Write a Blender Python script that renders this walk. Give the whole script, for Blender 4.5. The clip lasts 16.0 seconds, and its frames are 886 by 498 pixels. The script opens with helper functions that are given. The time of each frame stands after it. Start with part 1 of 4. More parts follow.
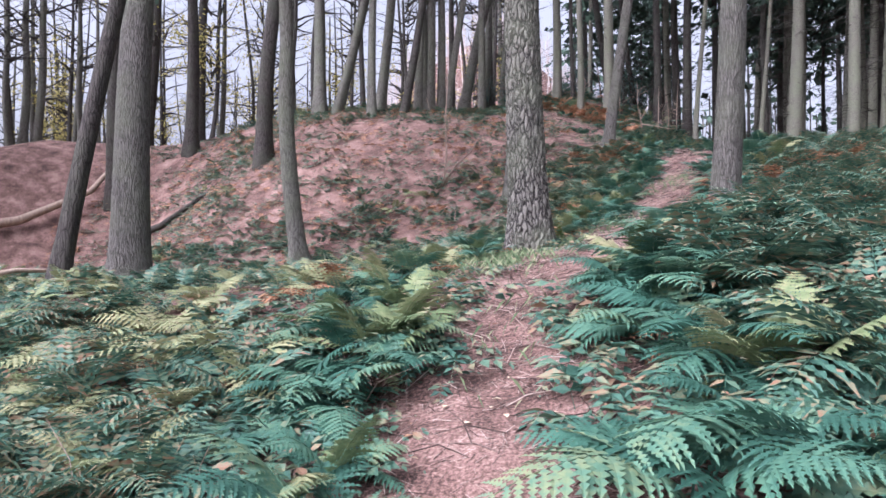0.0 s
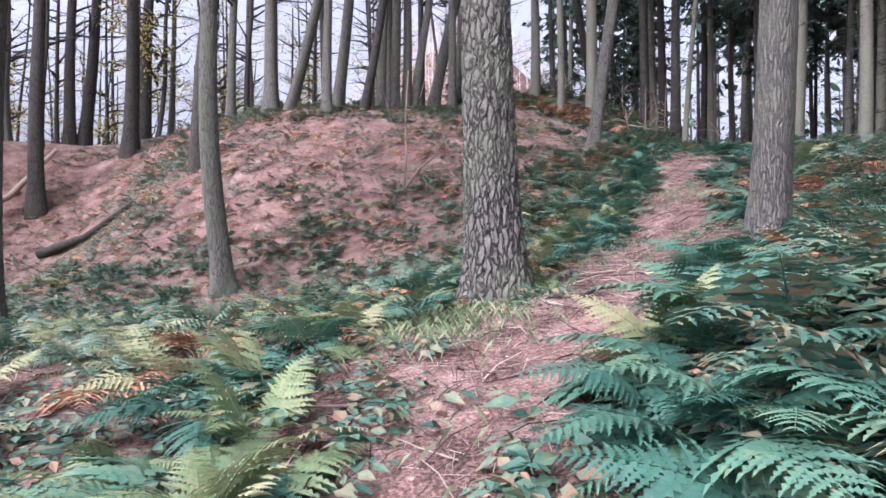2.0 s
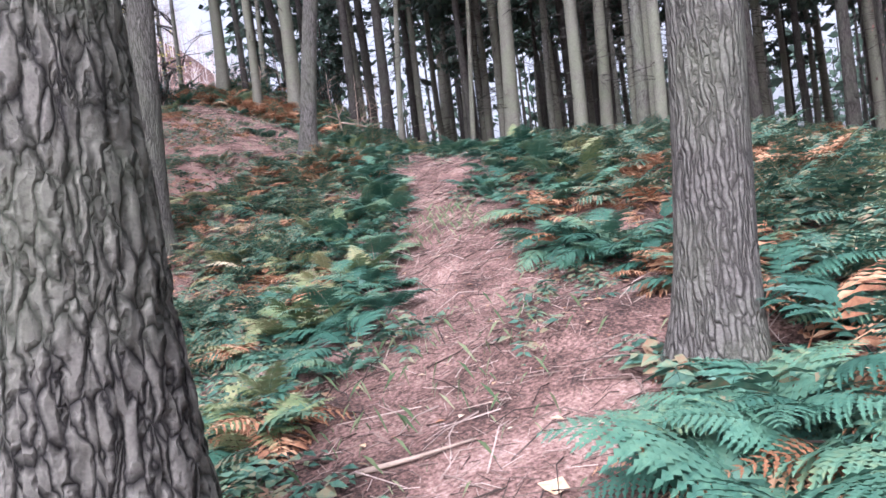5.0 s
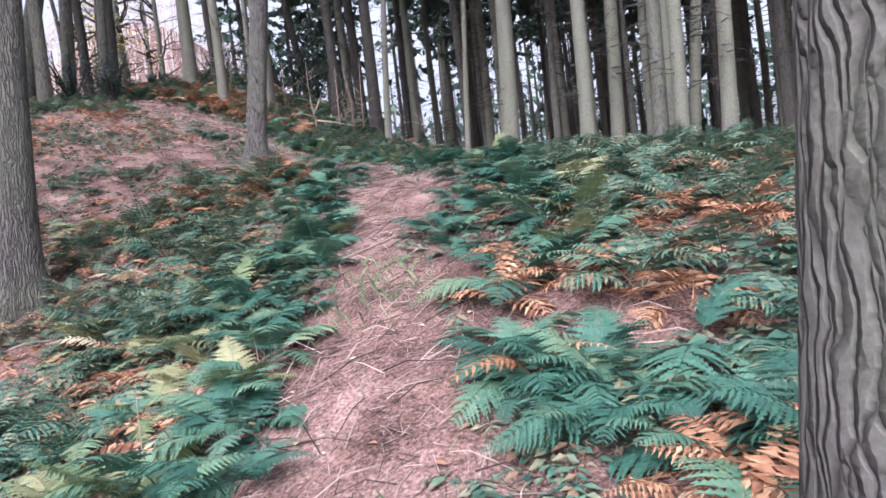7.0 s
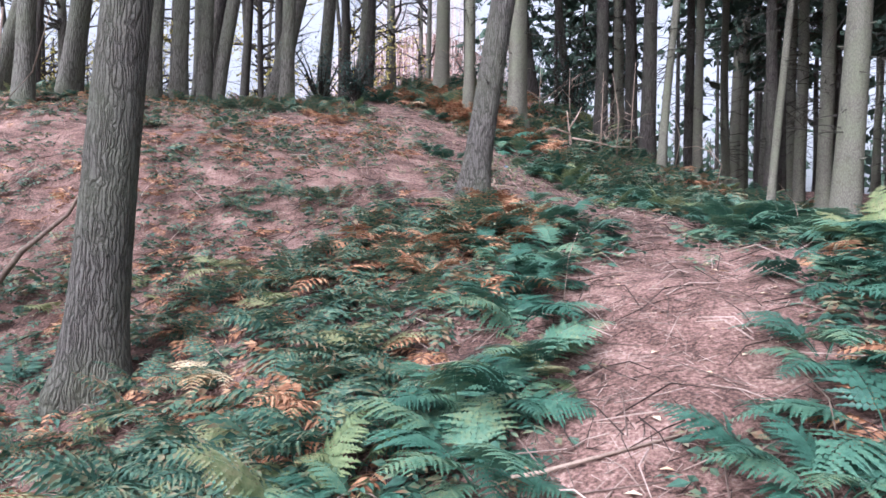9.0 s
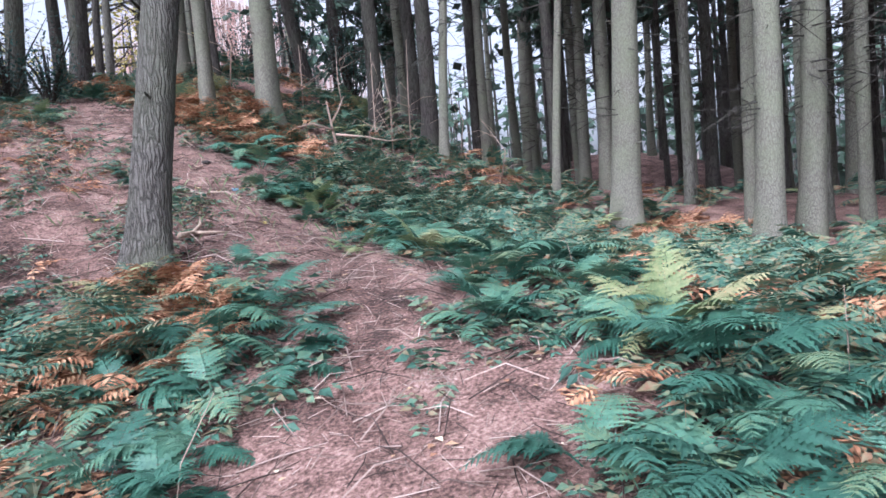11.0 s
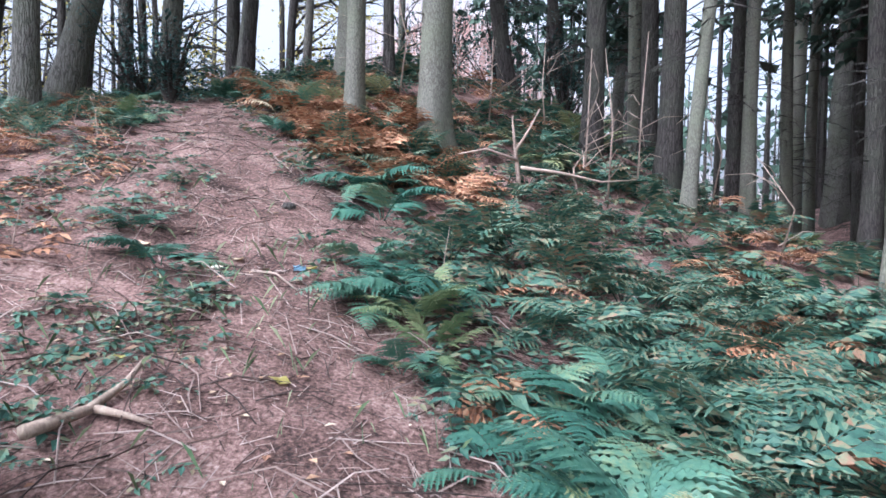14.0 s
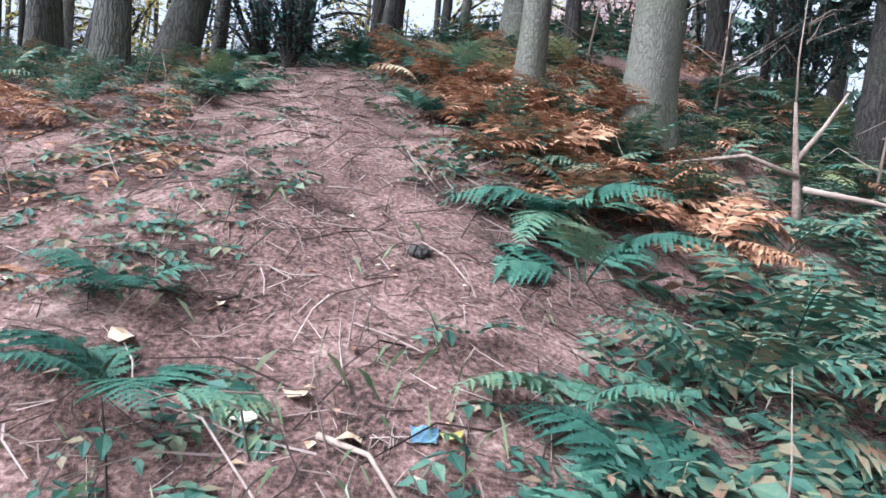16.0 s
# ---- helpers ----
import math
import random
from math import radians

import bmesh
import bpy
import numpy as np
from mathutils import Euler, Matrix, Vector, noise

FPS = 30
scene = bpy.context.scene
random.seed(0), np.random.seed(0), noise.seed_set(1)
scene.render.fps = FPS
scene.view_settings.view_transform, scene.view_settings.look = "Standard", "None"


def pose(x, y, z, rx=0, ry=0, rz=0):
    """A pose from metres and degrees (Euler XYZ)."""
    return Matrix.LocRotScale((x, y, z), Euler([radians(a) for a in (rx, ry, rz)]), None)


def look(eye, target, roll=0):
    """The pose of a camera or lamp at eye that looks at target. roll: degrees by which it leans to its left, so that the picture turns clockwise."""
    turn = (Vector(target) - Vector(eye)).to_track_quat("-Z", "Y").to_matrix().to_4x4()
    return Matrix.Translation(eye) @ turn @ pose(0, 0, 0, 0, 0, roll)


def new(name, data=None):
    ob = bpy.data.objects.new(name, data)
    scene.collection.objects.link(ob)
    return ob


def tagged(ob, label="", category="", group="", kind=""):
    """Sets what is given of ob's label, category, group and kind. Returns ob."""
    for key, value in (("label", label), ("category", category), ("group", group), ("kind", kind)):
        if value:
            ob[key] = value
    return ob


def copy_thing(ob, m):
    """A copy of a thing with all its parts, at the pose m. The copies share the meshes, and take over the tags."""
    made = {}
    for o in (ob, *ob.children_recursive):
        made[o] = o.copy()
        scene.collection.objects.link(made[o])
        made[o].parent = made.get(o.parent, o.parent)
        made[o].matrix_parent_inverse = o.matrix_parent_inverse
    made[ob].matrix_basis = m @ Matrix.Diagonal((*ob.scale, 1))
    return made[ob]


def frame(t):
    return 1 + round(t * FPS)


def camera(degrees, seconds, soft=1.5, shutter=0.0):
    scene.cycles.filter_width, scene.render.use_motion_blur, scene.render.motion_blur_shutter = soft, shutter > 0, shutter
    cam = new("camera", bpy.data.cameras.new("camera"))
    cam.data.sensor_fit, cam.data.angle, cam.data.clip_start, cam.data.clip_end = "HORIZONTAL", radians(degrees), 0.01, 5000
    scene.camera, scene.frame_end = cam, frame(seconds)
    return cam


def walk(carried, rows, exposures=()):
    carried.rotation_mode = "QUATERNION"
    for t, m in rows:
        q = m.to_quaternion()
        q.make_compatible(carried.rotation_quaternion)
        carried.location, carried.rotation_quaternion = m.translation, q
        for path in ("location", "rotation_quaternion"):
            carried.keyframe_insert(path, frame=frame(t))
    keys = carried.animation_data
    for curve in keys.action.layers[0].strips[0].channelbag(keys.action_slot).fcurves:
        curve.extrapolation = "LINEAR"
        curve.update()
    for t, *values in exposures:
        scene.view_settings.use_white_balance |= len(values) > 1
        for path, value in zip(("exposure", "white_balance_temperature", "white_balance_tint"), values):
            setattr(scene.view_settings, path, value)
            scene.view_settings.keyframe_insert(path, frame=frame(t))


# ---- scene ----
cam = camera(70.0, 16.0, soft=1.6)
PATH = [
    (0, (-0.028, -0.021, 0.035), (0.008, 1.978, 0.076), -0.2),
    (0.5, (0.024, 0.505, 0.162), (0.119, 2.502, 0.202), -0.3),
    (1, (0.195, 1.021, 0.177), (0.36, 3.014, 0.202), -0.3),
    (1.5, (0.47, 1.814, 0.365), (0.628, 3.807, 0.392), -0.4),
    (2, (0.466, 2.382, 0.496), (0.568, 4.378, 0.541), -0.2),
    (2.5, (0.432, 2.997, 0.674), (0.511, 4.994, 0.758), -0.7),
    (3, (0.515, 3.597, 0.797), (0.745, 5.581, 0.91), -1.4),
    (3.5, (0.636, 4.279, 0.886), (1.163, 6.206, 0.988), -3.7),
    (4, (0.714, 4.75, 1.039), (1.513, 6.583, 1.099), -6.4),
    (4.5, (0.946, 5.406, 1.115), (1.832, 7.199, 1.167), -7.9),
    (5, (1.257, 6.021, 1.293), (2.209, 7.779, 1.277), -7.2),
    (5.2, (1.375, 6.264, 1.35), (2.352, 8.01, 1.331), -7.9),
    (7.3, (3.183, 7.935, 2.013), (4.066, 9.728, 1.952), -6.3),
    (7.5, (3.406, 8.28, 2.092), (4.206, 10.112, 2.027), -5.4),
    (8, (3.744, 9.322, 2.271), (4.242, 11.259, 2.262), -1.2),
    (8.5, (3.822, 10.047, 2.491), (3.982, 12.04, 2.532), 2.2),
    (9, (4.058, 10.594, 2.652), (4.24, 12.585, 2.677), 1.0),
    (9.5, (4.37, 10.924, 2.792), (4.817, 12.873, 2.734), -1.7),
    (10, (4.866, 11.614, 2.852), (5.53, 13.498, 2.764), -4.6),
    (10.2, (5.006, 11.777, 2.989), (5.718, 13.644, 2.891), -5.0),
    (12.3, (6.332, 13.829, 3.91), (6.963, 15.726, 3.856), -4.1),
    (12.5, (6.446, 14.151, 3.931), (7.014, 16.068, 3.895), -3.9),
    (13, (6.613, 14.846, 4.17), (7.036, 16.801, 4.163), -2.4),
    (13.5, (6.703, 15.506, 4.325), (6.969, 17.488, 4.32), 0.0),
    (14, (6.775, 16.286, 4.336), (6.852, 18.285, 4.307), 1.5),
    (14.5, (6.753, 16.971, 4.473), (6.646, 18.967, 4.403), 4.3),
    (15, (6.624, 17.554, 4.607), (6.405, 19.54, 4.527), 6.5),
    (15.5, (6.491, 18.187, 4.682), (6.191, 20.162, 4.588), 5.8),
    (16, (6.287, 18.788, 4.781), (5.943, 20.754, 4.662), 6.1),
]
walk(cam, [(t, look(*p)) for t, *p in PATH],
     exposures=[(0.0, 0.8, 5600, 23), (1.5, 0.86, 5600, 24), (4.0, 0.78, 5600, 22), (5.0, 1.04, 5600, 22), (7.5, 1.04, 5600, 21), (10.0, 0.98, 5500, 17), (12.5, 1.2, 5250, 18), (14.0, 1.18, 5250, 14), (16.0, 1.16, 5250, 11)])

# ---- world, sun ----
world = bpy.data.worlds.new("overcast_sky")
scene.world = world
world.use_nodes = True
sky = world.node_tree.nodes.new("ShaderNodeTexSky")
sky.sky_type, sky.sun_disc = "NISHITA", False
sky.sun_elevation, sky.sun_rotation = radians(48), radians(230)
sky.air_density, sky.dust_density, sky.ozone_density = 1.0, 10.0, 0.6
back = world.node_tree.nodes["Background"]
back.inputs["Strength"].default_value = 0.15
cloud = world.node_tree.nodes.new("ShaderNodeHueSaturation")
cloud.inputs["Saturation"].default_value, cloud.inputs["Value"].default_value = 0.2, 1.55
world.node_tree.links.new(sky.outputs["Color"], cloud.inputs["Color"])
world.node_tree.links.new(cloud.outputs["Color"], back.inputs["Color"])
sun = new("sun", bpy.data.lights.new("sun", "SUN"))
sun.data.energy, sun.data.angle, sun.data.color = 0.9, radians(35), (1.0, 0.96, 0.9)
sun.matrix_world = look((-18, -15, 28), (0, 0, 0))


# ---- materials ----
def ramp_mat(name, stops, scale=6.0, rough=0.85, bump=0.3, fine=60.0, stretch=(1, 1, 1), hue=0.0, island=0.0, detail=6.0, trans=0.0):
    """A rough natural surface: two scales of noise through a colour ramp, relief, and variation per piece."""
    m = bpy.data.materials.new(name)
    m.use_nodes = True
    nt, bsdf = m.node_tree, m.node_tree.nodes["Principled BSDF"]
    N, L = nt.nodes.new, nt.links.new
    co, mp = N("ShaderNodeTexCoord"), N("ShaderNodeMapping")
    mp.inputs["Scale"].default_value = stretch
    L(co.outputs["Object"], mp.inputs["Vector"])
    big, small = N("ShaderNodeTexNoise"), N("ShaderNodeTexNoise")
    big.inputs["Scale"].default_value, big.inputs["Detail"].default_value = scale, detail
    small.inputs["Scale"].default_value, small.inputs["Detail"].default_value = fine, 4.0
    for n in (big, small):
        n.inputs["Roughness"].default_value = 0.65
        L(mp.outputs["Vector"], n.inputs["Vector"])
    mix = N("ShaderNodeMath")
    mix.operation = "MULTIPLY_ADD"
    mix.inputs[1].default_value = 0.5
    L(small.outputs["Fac"], mix.inputs[0])
    half = N("ShaderNodeMath")
    half.operation = "MULTIPLY"
    half.inputs[1].default_value = 0.5
    L(big.outputs["Fac"], half.inputs[0])
    L(half.outputs[0], mix.inputs[2])
    fac = mix.outputs[0]
    if hue or island:
        src = N("ShaderNodeNewGeometry").outputs["Random Per Island"] if island else N("ShaderNodeObjectInfo").outputs["Random"]
        add = N("ShaderNodeMath")
        add.operation = "MULTIPLY_ADD"
        add.inputs[1].default_value = island or hue
        L(src, add.inputs[0])
        sub = N("ShaderNodeMath")
        sub.operation = "SUBTRACT"
        sub.inputs[1].default_value = (island or hue) / 2
        L(fac, sub.inputs[0])
        L(sub.outputs[0], add.inputs[2])
        fac = add.outputs[0]
    cr = N("ShaderNodeValToRGB")
    el = cr.color_ramp.elements
    while len(el) < len(stops):
        el.new(0.5)
    for e, (p, c) in zip(el, stops):
        e.position, e.color = p, (*c, 1)
    L(fac, cr.inputs["Fac"])
    L(cr.outputs["Color"], bsdf.inputs["Base Color"])
    bsdf.inputs["Roughness"].default_value = rough
    bsdf.inputs["Specular IOR Level"].default_value = 0.25
    if trans:
        tl, ms = N("ShaderNodeBsdfTranslucent"), N("ShaderNodeMixShader")
        ms.inputs["Fac"].default_value = trans
        L(cr.outputs["Color"], tl.inputs["Color"])
        L(bsdf.outputs["BSDF"], ms.inputs[1])
        L(tl.outputs["BSDF"], ms.inputs[2])
        L(ms.outputs["Shader"], nt.nodes["Material Output"].inputs["Surface"])
    if bump:
        b = N("ShaderNodeBump")
        b.inputs["Strength"].default_value, b.inputs["Distance"].default_value = bump, 0.03
        L(fac, b.inputs["Height"])
        L(b.outputs["Normal"], bsdf.inputs["Normal"])
    return m


def bark_mat(name, plate, groove, tint, width=9.0, depth=0.9, long=0.2, wander=0.15):
    """Bark: long plates parted by dark furrows, with patches of green algae."""
    m = bpy.data.materials.new(name)
    m.use_nodes = True
    nt, bsdf = m.node_tree, m.node_tree.nodes["Principled BSDF"]
    N, L = nt.nodes.new, nt.links.new
    co, mp = N("ShaderNodeTexCoord"), N("ShaderNodeMapping")
    mp.inputs["Scale"].default_value = (width, width, width * long)
    warp, wm = N("ShaderNodeTexNoise"), N("ShaderNodeMixRGB")
    warp.inputs["Scale"].default_value, warp.inputs["Detail"].default_value = 7.0, 4.0
    wm.blend_type, wm.inputs["Fac"].default_value = "ADD", wander
    L(co.outputs["Object"], warp.inputs["Vector"])
    L(co.outputs["Object"], wm.inputs["Color1"])
    L(warp.outputs["Color"], wm.inputs["Color2"])
    L(wm.outputs["Color"], mp.inputs["Vector"])
    vor = N("ShaderNodeTexVoronoi")
    vor.feature = "DISTANCE_TO_EDGE"
    vor.inputs["Scale"].default_value = 1.0
    L(mp.outputs["Vector"], vor.inputs["Vector"])
    grain = N("ShaderNodeTexNoise")
    grain.inputs["Scale"].default_value, grain.inputs["Detail"].default_value, grain.inputs["Roughness"].default_value = 52.0, 8.0, 0.75
    L(co.outputs["Object"], grain.inputs["Vector"])
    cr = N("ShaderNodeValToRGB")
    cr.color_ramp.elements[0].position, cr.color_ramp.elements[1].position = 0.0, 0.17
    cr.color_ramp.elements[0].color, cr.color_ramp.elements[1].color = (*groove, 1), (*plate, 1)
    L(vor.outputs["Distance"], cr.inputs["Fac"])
    patch, pr = N("ShaderNodeTexNoise"), N("ShaderNodeValToRGB")
    patch.inputs["Scale"].default_value, patch.inputs["Detail"].default_value = 1.7, 5.0
    pr.color_ramp.elements[0].position, pr.color_ramp.elements[1].position = 0.42, 0.66
    L(co.outputs["Object"], patch.inputs["Vector"])
    L(patch.outputs["Fac"], pr.inputs["Fac"])
    mx = N("ShaderNodeMixRGB")
    mx.inputs["Color2"].default_value = (*tint, 1)
    pm = N("ShaderNodeMath")
    pm.operation = "MULTIPLY"
    pm.inputs[1].default_value = 0.6
    L(pr.outputs["Color"], pm.inputs[0])
    L(pm.outputs[0], mx.inputs["Fac"])
    L(cr.outputs["Color"], mx.inputs["Color1"])
    gm, gr = N("ShaderNodeMixRGB"), N("ShaderNodeValToRGB")
    gm.blend_type, gm.inputs["Fac"].default_value = "MULTIPLY", 0.75
    gr.color_ramp.elements[0].position, gr.color_ramp.elements[1].position = 0.3, 0.68
    gr.color_ramp.elements[0].color, gr.color_ramp.elements[1].color = (0.45, 0.43, 0.42, 1), (1.15, 1.12, 1.1, 1)
    L(grain.outputs["Fac"], gr.inputs["Fac"])
    L(mx.outputs["Color"], gm.inputs["Color1"])
    L(gr.outputs["Color"], gm.inputs["Color2"])
    L(gm.outputs["Color"], bsdf.inputs["Base Color"])
    hh = N("ShaderNodeMath")
    hh.operation = "MULTIPLY_ADD"
    hh.inputs[1].default_value = 0.55
    L(grain.outputs["Fac"], hh.inputs[0])
    L(cr.outputs["Alpha"], hh.inputs[2])
    sm = N("ShaderNodeMapRange")
    sm.inputs["From Max"].default_value = 0.22
    L(vor.outputs["Distance"], sm.inputs["Value"])
    L(sm.outputs["Result"], hh.inputs[2])
    b = N("ShaderNodeBump")
    b.inputs["Strength"].default_value, b.inputs["Distance"].default_value = depth, 0.025
    L(hh.outputs[0], b.inputs["Height"])
    L(b.outputs["Normal"], bsdf.inputs["Normal"])
    bsdf.inputs["Roughness"].default_value = 0.9
    bsdf.inputs["Specular IOR Level"].default_value = 0.2
    return m


LITTER = ramp_mat("needle_litter", [(0.37, (0.018, 0.012, 0.010)), (0.44, (0.065, 0.037, 0.030)), (0.50, (0.14, 0.081, 0.066)), (0.56, (0.225, 0.138, 0.115)), (0.65, (0.37, 0.265, 0.23))], 1.9, 0.95, 1.0, 46.0, detail=14.0)
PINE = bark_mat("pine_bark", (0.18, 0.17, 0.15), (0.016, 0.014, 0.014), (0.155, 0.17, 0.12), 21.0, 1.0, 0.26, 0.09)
RIDGE = bark_mat("ridged_bark", (0.15, 0.142, 0.128), (0.055, 0.05, 0.045), (0.135, 0.145, 0.105), 40.0, 0.8, 0.08, 0.06)
FINE = bark_mat("fine_bark", (0.155, 0.15, 0.13), (0.06, 0.055, 0.048), (0.125, 0.14, 0.095), 30.0, 0.6, 0.10, 0.08)
SPRUCE = bark_mat("spruce_bark", (0.17, 0.165, 0.135), (0.10, 0.095, 0.078), (0.15, 0.165, 0.11), 38.0, 0.4, 0.3, 0.06)
DARK = bark_mat("dark_bark", (0.075, 0.066, 0.06), (0.025, 0.022, 0.02), (0.07, 0.075, 0.055), 24.0, 0.7, 0.12, 0.08)
FERN = ramp_mat("green_fern", [(0.20, (0.022, 0.062, 0.045)), (0.45, (0.050, 0.130, 0.092)), (0.62, (0.095, 0.190, 0.125)), (0.76, (0.19, 0.235, 0.125)), (0.9, (0.28, 0.22, 0.12))], 3.0, 0.45, 0.0, 30.0, hue=0.36, trans=0.25)
FERN_FAR = ramp_mat("green_bracken", [(0.22, (0.022, 0.055, 0.040)), (0.42, (0.050, 0.118, 0.084)), (0.56, (0.100, 0.165, 0.105)), (0.66, (0.20, 0.185, 0.11)), (0.74, (0.23, 0.135, 0.085))], 1.2, 0.55, 0.0, 20.0, island=0.42, trans=0.2)
YELLOW = ramp_mat("yellowing_fern", [(0.3, (0.08, 0.125, 0.06)), (0.5, (0.17, 0.215, 0.10)), (0.72, (0.32, 0.29, 0.16))], 3.0, 0.6, 0.0, 30.0, hue=0.3, trans=0.25)
RUST = ramp_mat("rust_bracken", [(0.3, (0.13, 0.058, 0.032)), (0.5, (0.31, 0.148, 0.08)), (0.72, (0.48, 0.30, 0.18))], 2.0, 0.8, 0.0, 30.0, island=0.4, trans=0.15)
STEM = ramp_mat("dry_stem", [(0.3, (0.14, 0.098, 0.078)), (0.6, (0.33, 0.25, 0.20))], 8.0, 0.8, 0.2, 50.0, hue=0.3)
TWIG = ramp_mat("twig", [(0.25, (0.035, 0.024, 0.02)), (0.5, (0.15, 0.105, 0.088)), (0.72, (0.27, 0.20, 0.17)), (0.88, (0.38, 0.30, 0.26))], 8.0, 0.9, 0.0, 50.0, island=0.8)
LEAF = ramp_mat("fallen_leaf", [(0.3, (0.24, 0.12, 0.07)), (0.5, (0.45, 0.30, 0.18)), (0.7, (0.60, 0.50, 0.36))], 3.0, 0.7, 0.0, 30.0, island=0.6)
WOOD = ramp_mat("dead_wood", [(0.3, (0.13, 0.09, 0.07)), (0.55, (0.33, 0.25, 0.19)), (0.75, (0.52, 0.43, 0.34))], 9.0, 0.85, 0.4, 60.0, (1, 1, 0.3))
PALE = ramp_mat("cut_wood", [(0.3, (0.50, 0.40, 0.29)), (0.7, (0.78, 0.70, 0.57))], 12.0, 0.8, 0.2, 60.0)
NEEDLE = ramp_mat("conifer_needles", [(0.3, (0.024, 0.042, 0.032)), (0.6, (0.05, 0.085, 0.058)), (0.8, (0.085, 0.12, 0.075))], 2.0, 0.7, 0.0, 20.0, island=0.3)
AUTUMN = ramp_mat("autumn_leaves", [(0.3, (0.20, 0.19, 0.05)), (0.55, (0.42, 0.36, 0.10)), (0.8, (0.58, 0.50, 0.20))], 2.0, 0.6, 0.0, 20.0, island=0.5, trans=0.35)
BEECH = ramp_mat("beech_leaves", [(0.3, (0.07, 0.032, 0.03)), (0.6, (0.17, 0.075, 0.062)), (0.8, (0.26, 0.14, 0.11))], 2.0, 0.7, 0.0, 20.0, island=0.5)
MOSS = ramp_mat("moss", [(0.3, (0.035, 0.06, 0.015)), (0.6, (0.10, 0.15, 0.04)), (0.8, (0.17, 0.22, 0.07))], 10.0, 0.95, 0.6, 80.0)
GRASS = ramp_mat("grass", [(0.3, (0.06, 0.10, 0.045)), (0.6, (0.15, 0.19, 0.095)), (0.8, (0.28, 0.28, 0.17))], 6.0, 0.7, 0.0, 30.0, island=0.5)
HOLLY = ramp_mat("holly_leaves", [(0.3, (0.012, 0.04, 0.035)), (0.6, (0.03, 0.085, 0.07)), (0.8, (0.07, 0.13, 0.11))], 2.0, 0.45, 0.0, 20.0, island=0.5)
# pale tones stand in for the haze over the distant trees
HAZED_WOOD = ramp_mat("hazed_far_wood", [(0.3, (0.30, 0.25, 0.23)), (0.6, (0.45, 0.40, 0.38)), (0.8, (0.58, 0.53, 0.50))], 0.3, 0.95, 0.0, 3.0, island=0.4)

# ---- the lie of the land ----
SWELL = [-2.131, 0.043, 0.161, 0.509, 1.275, 0.935, -1.867, -0.064, 1.252, -0.097, -0.683, -1.227, -0.948, -0.525, 1.498, 0.244, 1.069, -0.78, -1.115, 1.998, 0.639, 0.108, 0.331, -0.718, -0.943, -0.995, 2.917, -2.266, -1.169, 1.188, 1.217, 0.158, 0.008, -4.343, 2.498, 1.567, 0.666, -0.833, 1.107, -1.457, 4.766, -1.111, 2.288, 0.37, 1.873, 0.009, 0.817, -0.882, 2.108, 2.57, -0.378, 3.228, 1.406, -0.903, 0.4, 1.244, -1.744, -0.843, 0.726, 1.577, -2.589, -0.6, 1.332]
CENTRES = [(x, y) for y in range(-4, 44, 6) for x in range(-24, 30, 6) if -14 <= x <= 20 or y % 12 == 2]


def smooth(v):
    v = np.clip(v, 0, 1)
    return v * v * (3 - 2 * v)


def lie(x, y):
    """Height of the hillside: a tilted plane with broad swells, a valley beyond and a far pale hill."""
    x, y = np.asarray(x, float), np.asarray(y, float)
    z = SWELL[0] + SWELL[1] * x + SWELL[2] * y
    for c, (a, b) in zip(SWELL[3:], CENTRES):
        z = z + c * np.exp(-((x - a) ** 2 + (y - b) ** 2) / 40.5)
    out = np.maximum(np.maximum(-22 - x, x - 26), np.maximum(-5 - y, y - 41))
    w = smooth(out / 14.0)
    far = -2.0 + 0.5 * np.sin(x * 0.05) + 62 * np.exp(-(((x - 14) / 42) ** 2 + ((y - 175) / 48) ** 2))
    return z * (1 - w) + far * w


def rough_at(x, y):
    return 0.05 * noise.noise((x * 0.9, y * 0.9, 3.1)) + 0.03 * noise.noise((x * 2.7, y * 2.7, 7.7)) + 0.014 * noise.noise((x * 8, y * 8, 1.3))


def mesh_of(name, verts, faces, material, smooth_shade=False):
    me = bpy.data.meshes.new(name)
    me.from_pydata(verts, [], faces)
    me.materials.append(material)
    if smooth_shade:
        me.polygons.foreach_set("use_smooth", [True] * len(me.polygons))
    me.update()
    return me


def part(name, me, parent, m=None, label=""):
    ob = new(name, me)
    ob.parent = parent
    if m is not None:
        ob.matrix_basis = m
    return tagged(ob, label=label, kind="stuff" if name in ("branchwork", "crown", "leaves", "twiggery", "foliage") else "")


def graded(lo, hi, step, far, grow=1.25):
    mid = list(np.arange(lo, hi + step / 2, step))
    s, a, b = step, lo, hi
    left, right = [], []
    while a > -far or b < far:
        s *= grow
        a, b = a - s, b + s
        left.append(a)
        right.append(b)
    return np.array(left[::-1] + mid + right)


xs, ys = graded(-8, 13, 0.13, 420), graded(1, 27, 0.13, 420)
gx, gy = np.meshgrid(xs, ys)
gz = lie(gx, gy)
gv = [(x, y, z + rough_at(x, y)) for x, y, z in zip(gx.ravel(), gy.ravel(), gz.ravel())]
gh = np.array([p[2] for p in gv]).reshape(gx.shape)
w = len(xs)


